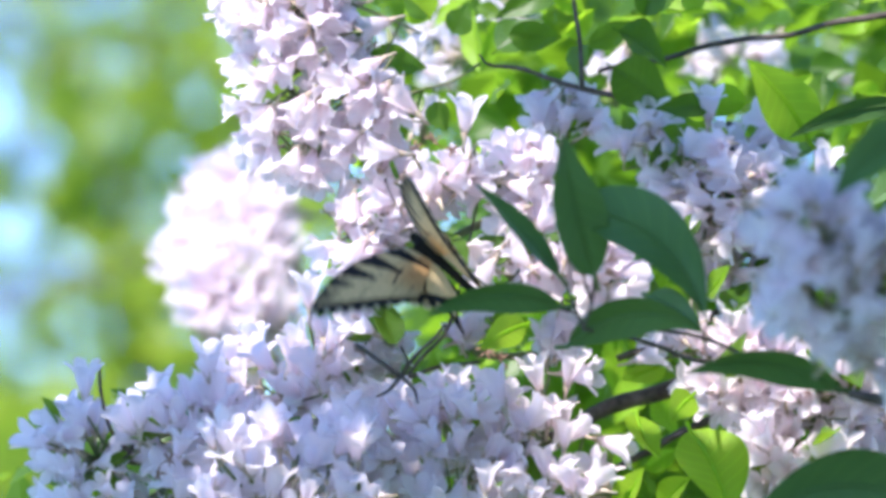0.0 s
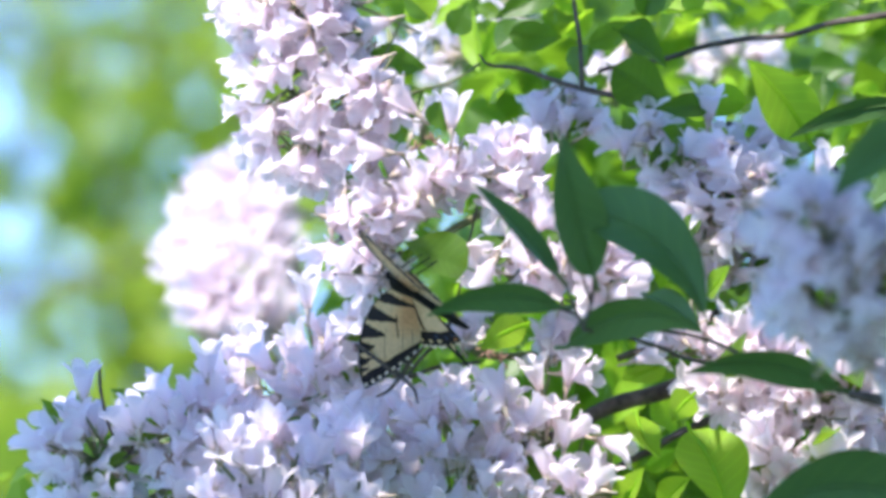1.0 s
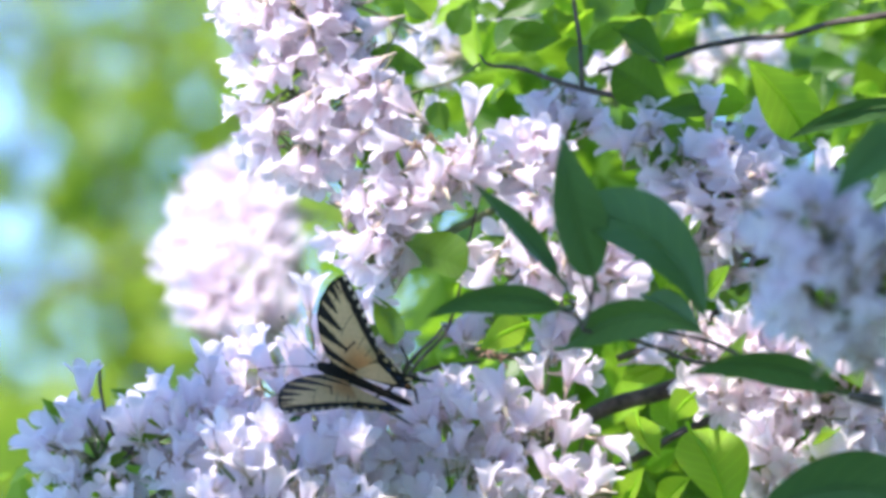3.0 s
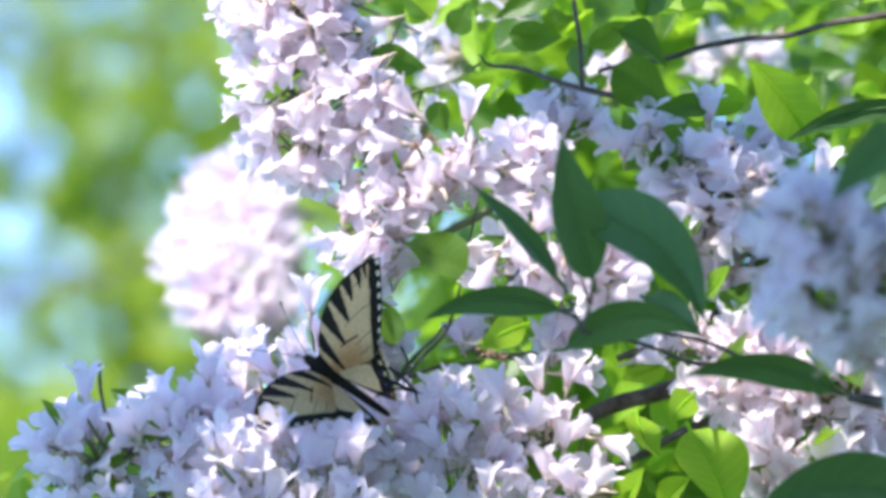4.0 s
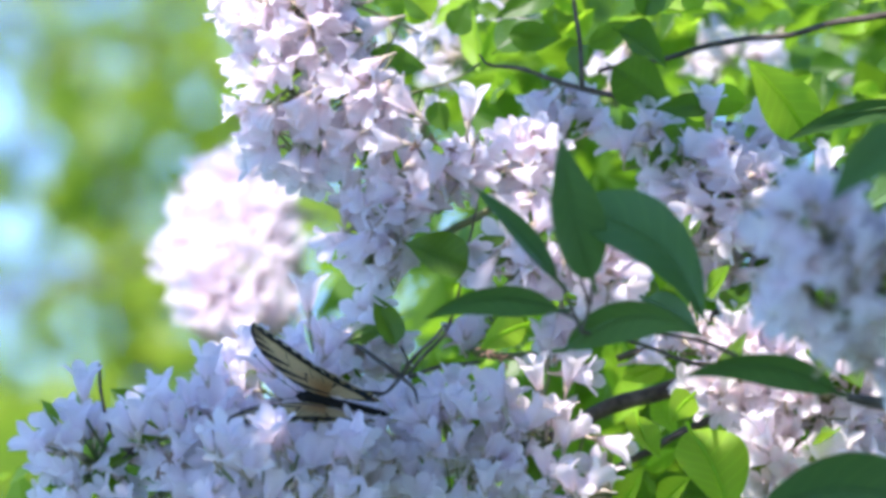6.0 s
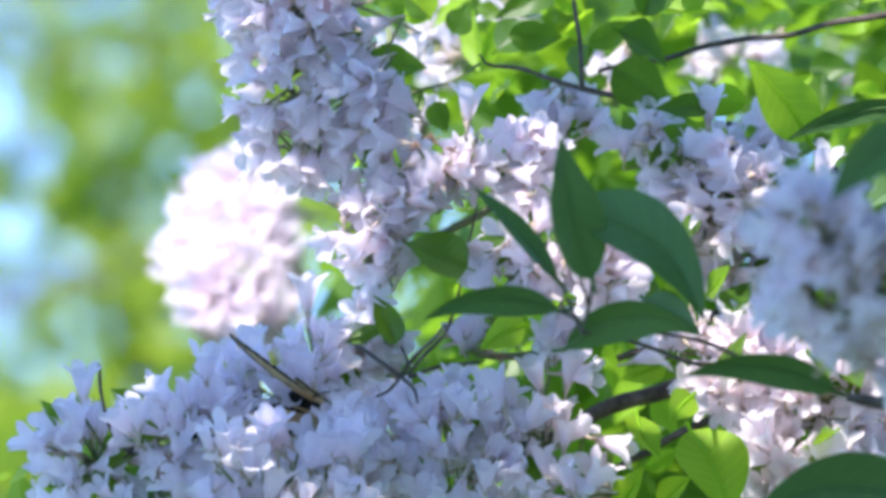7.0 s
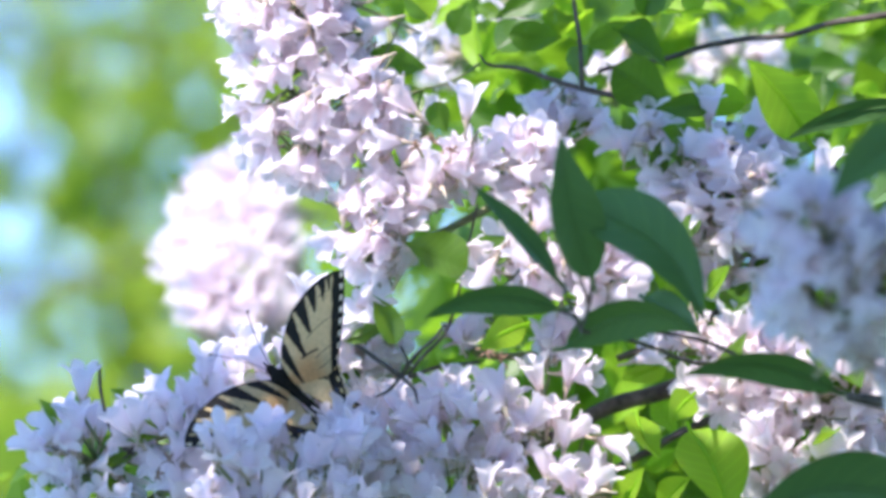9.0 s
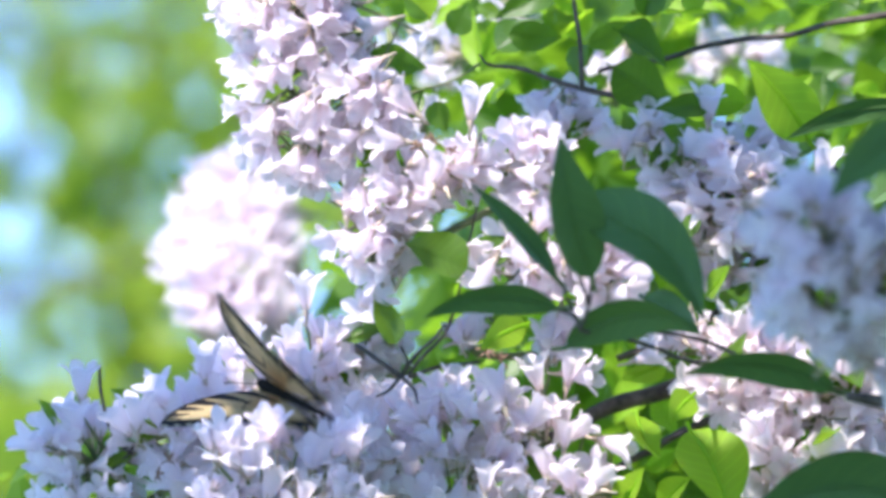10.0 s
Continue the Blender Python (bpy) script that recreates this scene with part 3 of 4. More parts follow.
rnd = random.Random(5)
deep_leaves = []
for _ in range(430):
    d = 0.06 + 0.20 * rnd.random() ** 1.3
    u, v = rnd.uniform(-0.03, 0.17), rnd.uniform(-0.10, 0.10)
    if u < 0.0 and v < 0.02 and rnd.random() < 0.6:
        continue
    if any(math.hypot(u - a, (v - b) * 0.7) < 0.009 for a, b in ((-0.0016, 0.0623), (-0.0170, 0.0670), (0.0860, 0.0630), (0.1040, 0.0650), (0.0212, 0.0790))):      # gaps through which paler flowers show
        continue
    base = behind(u, v, d)
    way = Vector((rnd.gauss(0, 1), rnd.gauss(0, 0.6), rnd.gauss(-0.3, 0.8))).normalized() * rnd.uniform(0.012, 0.023)
    # some take the leaf colour brightened as if sunlit
    item = leaf_item(base, base + way, way.length * rnd.uniform(0.45, 0.65), rnd.uniform(-55, 55), (LIT_LEAVES if rnd.random() < 0.40 else LEAVES)[rnd.randrange(5)])
    if d > 0.125:
        deep_leaves.append(item)
    else:
        place("leaf", item[0], bush, m=item[1])
for _ in range(55):
    base = behind(rnd.uniform(-0.125, -0.01), rnd.uniform(-0.10, -0.052), rnd.uniform(0.045, 0.11))
    way = Vector((rnd.gauss(0, 1), rnd.gauss(0, 0.5), rnd.gauss(0, 0.7))).normalized() * rnd.uniform(0.018, 0.03)
    leaf(base, base + way, way.length * rnd.uniform(0.45, 0.6), rnd.uniform(-50, 50), bush, rnd.randrange(5))
joined("foliage", deep_leaves, bush, "sunlit green leaves further back in the bush")
# the depth of the bush, joined
bm = bmesh.new()
for _ in range(140):
    d = rnd.uniform(0.33, 1.1)
    leaf_cloud(bm, rnd, behind(rnd.uniform(0.03, 0.22), rnd.uniform(-0.13, 0.15), d), (0.05, 0.05, 0.05), 22, 0.032)
for _ in range(26):
    leaf_cloud(bm, rnd, behind(rnd.uniform(-0.02, 0.05), rnd.uniform(0.02, 0.10), rnd.uniform(0.5, 0.9)), (0.025, 0.05, 0.025), 14, 0.034)
for _ in range(30):
    leaf_cloud(bm, rnd, behind(rnd.uniform(-0.125, 0.0), rnd.uniform(-0.105, -0.074), rnd.uniform(0.10, 0.22)), (0.014, 0.02, 0.006), 12, 0.020)
for _ in range(26):
    leaf_cloud(bm, rnd, behind(rnd.uniform(0.0, 0.06), rnd.uniform(-0.10, 0.0), rnd.uniform(0.3, 0.7)), (0.02, 0.05, 0.02), 16, 0.034)
for centre_, radii, count in (((0.38, 0.5, 0.78), (0.7, 0.45, 0.76), 170), ((0.80, 0.65, 1.25), (0.5, 0.45, 0.8), 110)):
    for _ in range(count):
        v = Vector((rnd.gauss(0, 1), rnd.gauss(0, 1), rnd.gauss(0, 1))).normalized() * rnd.uniform(0.75, 1.0)
        leaf_cloud(bm, rnd, [c + r * q for c, r, q in zip(centre_, radii, v)], (0.05, 0.05, 0.05), 30, 0.038)
tagged(mesh_object("foliage", bm, LEAF, bush, "dense green leaves deep in the bush", smooth=False), kind="stuff")


bm = bmesh.new()
for _ in range(170):
    v = Vector((rnd.gauss(0, 1), rnd.gauss(0, 1), rnd.gauss(0, 1))).normalized() * rnd.uniform(0.7, 1.0)
    leaf_cloud(bm, rnd, (0.3 + 0.8 * v.x, 1.55 + 0.5 * v.y, 0.82 + 0.78 * v.z), (0.05, 0.05, 0.05), 26, 0.038)
tagged(mesh_object("foliage", bm, LEAF, far_bush, "dense green leaves", smooth=False), kind="stuff")
bm = bmesh.new()
for _ in range(60):
    v = Vector((rnd.gauss(0, 1), rnd.gauss(0, 1), rnd.gauss(0, 1))).normalized() * rnd.uniform(0.6, 1.0)
    leaf_cloud(bm, rnd, (0.44 + 0.2 * v.x, -0.28 + 0.16 * v.y, 0.78 + 0.62 * v.z), (0.04, 0.04, 0.05), 20, 0.05)
# unseen leaves beside and above, added to keep sky light off the near flowers
for _ in range(90):
    leaf_cloud(bm, rnd, (rnd.uniform(0.24, 0.55), rnd.uniform(-0.62, -0.05), rnd.uniform(1.2, 2.05)), (0.03, 0.05, 0.05), 26, 0.05)
for _ in range(64):
    leaf_cloud(bm, rnd, (rnd.uniform(0.08, 0.42), rnd.uniform(-0.55, -0.17), rnd.uniform(1.84, 2.05)), (0.025, 0.03, 0.02), 30, 0.05)
tagged(mesh_object("foliage", bm, LEAF_FRONT, shrub, "dark green leaves low on the shrub, with unseen ones added to block sky light", smooth=False), kind="stuff")


def blob(c, rx, rz, ry=None):
    return (c, rx, ry if ry else min(rx, rz) * 0.9, rz)


upper = flower_cluster(1, [blob((-0.0525, 0.0089, 1.7816), 0.0219, 0.0174), blob((-0.0514, 0.0064, 1.7634), 0.0192, 0.0146), blob((-0.0440, 0.0084, 1.7488), 0.0247, 0.0164), blob((-0.0468, 0.0104, 1.7342), 0.0174, 0.0128), blob((-0.0285, 0.0179, 1.7532), 0.0091, 0.0164)], bush, lean=(-0.55, -0.25, -0.3),
                       singles=[((-0.0411, 0.0076, 1.7179), (0.1, -0.3, -1)), ((-0.0467, 0.0075, 1.7188), (-0.1, -0.3, -1)), ((-0.0301, -0.0010, 1.7798), (0.6, -0.6, 0.3))], gap=0.0080)
pale = flower_cluster(2, [blob((-0.0848, 0.4604, 1.7873), 0.0201, 0.0161, 0.0062), blob((-0.0922, 0.4482, 1.7659), 0.0216, 0.0153, 0.0062), blob((-0.0845, 0.4296, 1.7473), 0.0200, 0.0146, 0.0062), blob((-0.0775, 0.4371, 1.7655), 0.0125, 0.0190, 0.0062), blob((-0.0839, 0.4411, 1.7660), 0.0190, 0.0197, 0.0055)], far_bush,
                      gap=0.0066, lean=(-0.6, -1.2, 1.3), size=1.35, label="cluster of white bell flowers in full sun")
centre = flower_cluster(3, [blob((-0.0173, 0.0076, 1.7179), 0.0155, 0.0113), blob((-0.0237, 0.0099, 1.7016), 0.0137, 0.0100), blob((0.0057, 0.0061, 1.7289), 0.0119, 0.0095), blob((0.0269, 0.0113, 1.7278), 0.0121, 0.0155), blob((-0.0146, 0.0141, 1.7077), 0.0091, 0.0110), blob((-0.0127, 0.0158, 1.7313), 0.0128, 0.0082), blob((-0.0007, 0.0174, 1.7203), 0.0110, 0.0073)], bush,
                        singles=[((0.0095, -0.0076, 1.7545), (0.1, -0.3, 1)), ((-0.0263, -0.0048, 1.7349), (-1, -0.35, 0.05)), ((-0.0301, 0.0124, 1.6834), (-0.6, -0.6, 0.3)), ((-0.0173, 0.0116, 1.6888), (0.6, -0.5, 0.3))], gap=0.0079)
low = flower_cluster(4, [blob((-0.0834, 0.0177, 1.6451), 0.0228, 0.0164), blob((-0.1130, 0.0237, 1.6384), 0.0215, 0.0146), blob((-0.0563, 0.0308, 1.6596), 0.0201, 0.0164), blob((-0.0628, 0.0098, 1.6296), 0.0292, 0.0146),
                         blob((-0.0416, 0.0340, 1.6730), 0.0146, 0.0100), blob((-0.0360, 0.0363, 1.6565), 0.0128, 0.0128), blob((-0.0975, 0.0205, 1.6251), 0.0310, 0.0128), blob((-0.0631, -0.0341, 1.6185), 0.016, 0.0085, 0.009), blob((-0.0355, -0.0340, 1.6178), 0.016, 0.008, 0.009)], bush, lean=(-0.1, -0.2, 0.55),
                     singles=[((-0.0675, -0.0525, 1.6415), (0.1, -0.5, 0.8)), ((-0.0625, -0.0516, 1.6356), (0.4, -0.6, 0.5)), ((-0.0700, -0.0512, 1.6328), (-0.4, -0.6, 0.5)), ((-0.0587, -0.0508, 1.6298), (0.1, -0.7, 0.4)), ((-0.0767, -0.0525, 1.6415), (-0.3, -0.5, 0.8)), ((-0.0533, -0.0427, 1.6437), (-0.1, -0.5, 0.9)), ((-0.0558, -0.0423, 1.6412), (-0.5, -0.6, 0.5)), ((-0.0288, -0.0421, 1.6395), (-0.1, -0.5, 0.9)), ((-0.0263, -0.0418, 1.6373), (0.5, -0.6, 0.5)), ((-0.0542, -0.0476, 1.6431), (0.1, -0.55, 0.8)), ((-0.0585, -0.042, 1.6391), (-0.5, -0.5, 0.5)), ((-0.1168, 0.0147, 1.6666), (0.0, -0.3, 1)), ((-0.0762, 0.0039, 1.6716), (0.0, -0.5, 1)), ((-0.0441, 0.0207, 1.6965), (0.0, -0.4, 1)), ((-0.0985, 0.0061, 1.6558), (0, -0.3, 1)),
                              ((-0.1348, 0.0175, 1.6470), (-1, -0.3, 0.3))])
middle = flower_cluster(5, [blob((0.0029, 0.0080, 1.6423), 0.0274, 0.0174), blob((-0.0262, 0.0040, 1.6345), 0.0210, 0.0164), blob((0.0323, 0.0175, 1.6470), 0.0174, 0.0082), blob((0.0029, 0.0003, 1.6250), 0.0420, 0.0128),
                            blob((0.0489, 0.0199, 1.6297), 0.0095, 0.0080), blob((-0.0100, 0.0264, 1.6554), 0.0164, 0.0091)], bush, lean=(-0.1, -0.2, 0.55),
                        singles=[((-0.0306, -0.0373, 1.6414), (-0.2, -0.5, 0.8)), ((-0.0243, -0.034, 1.6392), (0.3, -0.5, 0.7)), ((-0.0399, -0.036, 1.6322), (0.1, -0.7, 0.3)), ((0.0277, 0.0144, 1.6692), (-0.3, -0.4, 1)), ((0.0430, 0.0142, 1.6703), (0.2, -0.5, 1)), ((0.0525, 0.0156, 1.6606), (1, -0.4, -0.1)), ((0.0044, 0.0148, 1.6661), (0, -0.4, 1)), ((0.0636, 0.0189, 1.6366), (1, -0.3, -0.3))])
right = flower_cluster(6, [blob((0.0889, 0.0372, 1.7233), 0.0219, 0.0219), blob((0.0721, 0.0345, 1.7427), 0.0155, 0.0091), blob((0.1044, 0.0446, 1.7424), 0.0128, 0.0082), blob((0.0969, 0.0495, 1.7071), 0.0164, 0.0155)], bush,
                       singles=[((0.0875, 0.0221, 1.7591), (0, -0.5, 1)), ((0.1267, 0.0150, 1.7377), (0.3, -0.5, 1))])
flower_cluster(7, [blob((0.0405, 0.0433, 1.7517), 0.0143, 0.0095)], bush)
shaded = flower_cluster(8, [blob((0.1062, -0.2187, 1.6735), 0.0170, 0.0168), blob((0.1078, -0.2164, 1.6588), 0.0181, 0.0172), blob((0.1279, -0.2171, 1.6636), 0.0124, 0.0168), blob((0.1238, -0.1941, 1.6437), 0.0106, 0.0115)], bush,
                        label="shaded cluster of pale lilac-white bell flowers")
lower = flower_cluster(9, [blob((0.0898, 0.0236, 1.6755), 0.0210, 0.0095), blob((0.1119, 0.0256, 1.6609), 0.0301, 0.0146), blob((0.1156, 0.0284, 1.6407), 0.0210, 0.0210), blob((0.1385, 0.0379, 1.6454), 0.0155, 0.0146), blob((0.0958, 0.0358, 1.6602), 0.0128, 0.0091)], bush, lean=(-0.2, -0.5, 0.35), gap=0.0079)
inner = flower_cluster(10, [blob((0.0259, 0.0108, 1.6952), 0.0174, 0.0113), blob((0.0479, 0.0106, 1.6961), 0.0164, 0.0146), blob((0.0372, 0.0284, 1.6770), 0.0088, 0.0069), blob((0.0085, 0.0333, 1.6786), 0.0082, 0.0066), blob((0.0323, 0.0089, 1.7088), 0.0110, 0.0091)], bush)
for k, (c, rx, rz, on) in enumerate((((-0.0009, 0.3353, 1.8303), 0.008, 0.018, far_bush), ((0.0249, 0.3039, 1.8378), 0.014, 0.009, far_bush), ((0.0602, 0.1301, 1.7808), 0.008, 0.006, bush),
                                     ((0.1128, 0.3861, 1.8280), 0.012, 0.016, far_bush), ((-0.0252, 0.0541, 1.6736), 0.014, 0.012, bush), ((0.1632, 0.4366, 1.8275), 0.012, 0.012, far_bush),
                                     ((-0.0024, 0.1393, 1.7874), 0.005, 0.01, bush), ((-0.0185, 0.1289, 1.79), 0.007, 0.004, bush), ((0.0227, 0.1171, 1.8018), 0.009, 0.004, bush), ((0.0979, 0.2083, 1.7994), 0.006, 0.011, bush), ((0.118, 0.2375, 1.8076), 0.007, 0.006, bush), ((-0.0069, 0.0928, 1.7588), 0.003, 0.006, bush))):
    flower_cluster(20 + k, [blob(c, rx, rz)], on)


# spent calyces: small reddish tufts left on the stalks
TUFT = solid("spent_calyx", (0.20, 0.10, 0.07), (0.42, 0.27, 0.18), 0.8, 500)
rnd = random.Random(21)
for c, r in (((-0.0029, -0.0047, 1.7342), 0.0055), ((-0.0090, 0.0004, 1.7332), 0.004), ((0.0143, 0.0095, 1.6678), 0.006), ((0.0186, 0.0149, 1.6652), 0.005), ((-0.0879, -0.0006, 1.6313), 0.005), ((-0.0916, 0.0001, 1.6268), 0.004), ((0.0029, -0.0014, 1.7318), 0.004)):
    bm = bmesh.new()
    for _ in range(9):
        d = Vector((rnd.gauss(0, 1), rnd.gauss(-0.3, 0.6), rnd.gauss(0.3, 1))).normalized()
        tube(bm, [Vector(), d * r * 0.4 + Vector((0, 0, 0.0003)), d * r * 0.7], [0.0004, 0.0003, 0.0001], 4)
    mesh_object("calyx", bm, TUFT, bush, "reddish spent calyx").location = c

# ---- slender saplings added out of view, only to shade part of the flowers ----
def sapling(label, foot, top, reach, leaves, seed):
    """An added, unseen sapling from foot on the ground, its leaves over a level oval of the half-widths reach round
    top; its origin is the foot.
    """
    rnd = random.Random(seed)
    tree = tagged(new("sapling"), label, "sapling")
    tree.location = foot
    top = Vector(top) - Vector(foot)
    rod("trunk", ((0, 0, -0.05), (0, 0, top.z * 0.5), (top.x * 0.25, top.y * 0.25, top.z * 0.93), top, top + Vector((reach[0] * 0.8 * (1 if top.x > 0 else -1), 0, 0.01))), 0.011, 0.0012, BARK, tree)
    for k in (-0.6, -0.2, 0.3, 0.7):
        for e in (-1, 1):
            rod("branch", [top + Vector(q) for q in ((k * reach[0], 0, 0.005), (k * reach[0] - 0.02, e * reach[1] * 0.5, 0), (k * reach[0] - 0.03, e * reach[1], 0))], 0.002, 0.0007, BARK, tree)
    crown = []
    for _ in range(leaves):
        a, r = rnd.uniform(0, 6.28), rnd.random() ** 0.5
        base = top + Vector((math.cos(a) * r * reach[0], math.sin(a) * r * reach[1], rnd.uniform(-0.02, 0.03)))
        d = Vector((rnd.gauss(0, 1), rnd.gauss(0, 1), rnd.gauss(-0.2, 0.3))).normalized() * rnd.uniform(0.03, 0.045)
        m = Matrix.Translation(base) @ frame_from(d, (0, 0, 1)) @ Matrix.Rotation(rnd.uniform(-0.5, 0.5), 4, "Y")
        crown.append((LEAVES[rnd.randrange(5)], m @ Matrix.Diagonal((d.length * 0.5, d.length, d.length, 1))))
    for me, m in crown[:150]:
        place("leaf", me, tree, m=m)
    if len(crown) > 150:
        joined("foliage", crown[150:], tree, "dense green leaves of the crown")
    return tree


shade_right = Vector((0.1051, -0.2081, 1.6727)) + SUN_DIR * 0.5
sapling("unseen sapling added to shade the nearer leaves and flowers", (0.75, -0.45, 0), shade_right, (0.15, 0.15), 1400, 11)
shade_left = Vector((-0.0660, -0.0170, 1.6840)) + SUN_DIR * 0.55
shade_upper = Vector((0.0890, 0.0577, 1.7275)) + SUN_DIR * 0.5
sapling("unseen sapling added so its few leaves dapple the flowers at the side", (0.85, -0.2, 0), shade_upper, (0.044, 0.026), 62, 14)
shade_low = Vector((-0.0829, 0.0100, 1.6278)) + SUN_DIR * 0.5
sapling("unseen sapling added so its sparse leaves dapple the lower flowers", (-0.85, -0.75, 0), shade_low, (0.10, 0.05), 82, 13)
swaying = sapling("unseen swaying sapling added to cast the moving shade on the flowers", (shade_left.x - 0.5, shade_left.y - 0.1, 0), shade_left, (0.115, 0.105), 150, 12)


# ---- the butterfly: head to +y, back to +z, metres ----
def wing_grid(outline, tint, name, parent, side, mats):
    """A wing from two edges: outline(s, t) with s from root to margin, t from front to hind edge; tint(s, t) gives its scale colours."""
    n, k = 110, 88
    bm = bmesh.new()
    col = bm.verts.layers.float_color.new("scales")
    grid = []
    for i in range(n + 1):
        row = []
        for j in range(k + 1):
            s, t = i / n, j / k
            x, y, z = outline(s, t)
            v = bm.verts.new((side * x, y, z))
            v[col] = (*tint(s, t, x, y), 1)
            row.append(v)
        grid.append(row)
    for i in range(n):
        for j in range(k):
            f = (grid[i][j], grid[i + 1][j], grid[i + 1][j + 1], grid[i][j + 1])
            bm.faces.new(f if side < 0 else f[::-1])
    return mesh_object(name, bm, mats, parent)


def curve_at(pts, t):
    q = t * (len(pts) - 1)
    i = min(int(q), len(pts) - 2)
    f = q - i
    return Vector(pts[i]).lerp(Vector(pts[i + 1]), f)


WING, nodes, links, bsdf, out = material("wing")
attr = nodes.new("ShaderNodeAttribute")
attr.attribute_name = "scales"
co = nodes.new("ShaderNodeTexCoord")
fine = add(nodes, "TexNoise", Scale=900.0, Detail=3.0)
links.new(co.outputs["Object"], fine.inputs["Vector"])
fr = ramp(nodes, [(0.25, (0.72, 0.72, 0.72)), (0.75, (1, 1, 1))])
links.new(fine.outputs["Fac"], fr.inputs["Fac"])
mul = nodes.new("ShaderNodeMix")
mul.data_type, mul.blend_type = "RGBA", "MULTIPLY"
mul.inputs["Factor"].default_value = 1.0
links.new(attr.outputs["Color"], mul.inputs["A"])
links.new(fr.outputs["Color"], mul.inputs["B"])
links.new(mul.outputs["Result"], bsdf.inputs["Base Color"])
bsdf.inputs["Roughness"].default_value = 0.6
tr = nodes.new("ShaderNodeBsdfTranslucent")
links.new(mul.outputs["Result"], tr.inputs["Color"])
ms = nodes.new("ShaderNodeMixShader")
ms.inputs["Fac"].default_value = 0.45
links.new(bsdf.outputs[0], ms.inputs[1])
links.new(tr.outputs[0], ms.inputs[2])
links.new(ms.outputs[0], out.inputs["Surface"])

CREAM, OVERLAP_TAN, INK = (0.72, 0.55, 0.28), (0.66, 0.40, 0.17), (0.012, 0.010, 0.009)


def forewing_outline(s, t):
    front = curve_at([(0, 0.30), (0.5, 0.85), (1.1, 1.30), (1.8, 1.65), (2.6, 1.86), (3.4, 1.93), (4.0, 1.86), (4.35, 1.70)], s)
    hind = curve_at([(0, -0.30), (0.7, -0.50), (1.4, -0.66), (1.6, -0.66), (2.05, -0.55)], s)
    p = front.lerp(hind, t)
    x, y = p.x + 0.10 * math.sin(math.pi * t) * s ** 4, p.y
    return (0.951 * x + 0.309 * y) * 0.0103, (0.951 * y - 0.309 * x) * 0.0103, 0.09 * math.sin(math.pi * t) * math.sin(math.pi * s) * 0.01      # swept back by 18 degrees


def wobble(s, t):
    return noise.noise((s * 9, t * 9, 3.0))


def forewing_tint(s, t, x, y):
    w = 0.012 * wobble(s, t)
    edge = 0.84 - 0.06 * t + w
    if s > edge:
        cell = (t * 8 + 0.1) % 1
        return (0.86, 0.80, 0.60) if 0.935 < s < 0.975 and 0.25 < cell < 0.72 else INK
    if t < 0.03 + 0.015 * s or s < 0.05:
        return INK
    # bars that start at the front edge and lean outward, the inner ones longest
    for at, wide, reach, slant in ((0.15, 0.060, 1.0, 0.02), (0.335, 0.062, 0.62, 0.05), (0.49, 0.058, 0.44, 0.05), (0.615, 0.046, 0.27, 0.04), (0.72, 0.040, 0.22, 0.03), (0.80, 0.024, 0.16, 0.0)):
        if t < reach + 4 * w and abs(s - slant * t - at + w) < wide * (1 - 0.75 * (t / reach) ** 1.5):
            return INK
    if 0.45 < s and abs((t * 7 + 0.4) % 1 - 0.5) < 0.03 + 0.05 * max(0, s - 0.78):
        return (0.16, 0.12, 0.07)
    if abs(t - 0.62 - 0.25 * (s - 0.4)) < 0.012 and 0.3 < s < 0.55:
        return INK
    # darker orange of light through the overlapping hindwing, put into the colour
    warm = max(0.0, min(1.0, 3.0 * (t - 0.42))) * max(0.0, min(1.0, 4.0 * (0.62 - s)))
    return tuple(a + (b - a) * warm for a, b in zip(CREAM, OVERLAP_TAN))


def hindwing_outline(s, t):
    front = curve_at([(0, 0.15), (0.6, 0.12), (1.2, 0.02), (1.65, -0.18), (1.95, -0.48)], s)
    hind = curve_at([(0, -0.35), (0.1, -1.0), (0.2, -1.6), (0.3, -2.0), (0.42, -2.3)], s)
    p = front.lerp(hind, t)
    scallop = 0.11 * abs(math.sin(math.pi * 6 * t)) * s ** 10
    belly = 0.16 * math.sin(math.pi * t) * s ** 3
    tail = 0.95 * math.exp(-((t - 0.74) / 0.05) ** 2) * s ** 10
    push = Vector((0.62, -0.78, 0)) * (belly + scallop) + Vector((0.30, -0.95, 0)) * tail
    return (p.x + push.x) * 0.01, (p.y + push.y) * 0.01, -0.0004 + 0.05 * math.sin(math.pi * t) * s * 0.01


def hindwing_tint(s, t, x, y):
    w = 0.02 * wobble(s, t)
    if s > 0.74 - 0.06 * t + w:
        cell = (t * 6) % 1
        if s > 0.955 and 0.1 < cell < 0.9 and abs(t - 0.74) > 0.06:
            return (0.80, 0.68, 0.42)
        if 0.87 < s < 0.915 and 0.3 < cell < 0.7:
            return (0.78, 0.62, 0.30) if t < 0.8 else (0.55, 0.24, 0.08)
        if 0.77 < s < 0.82 and 0.3 < cell < 0.7 and t > 0.5:
            return (0.03, 0.05, 0.10)
        return INK
    if t > 0.94 - 0.05 * s or s < 0.05:
        return INK
    if abs(t - 0.34 - 0.10 * s + w) < 0.028 and s < 0.7:
        return INK
    return CREAM


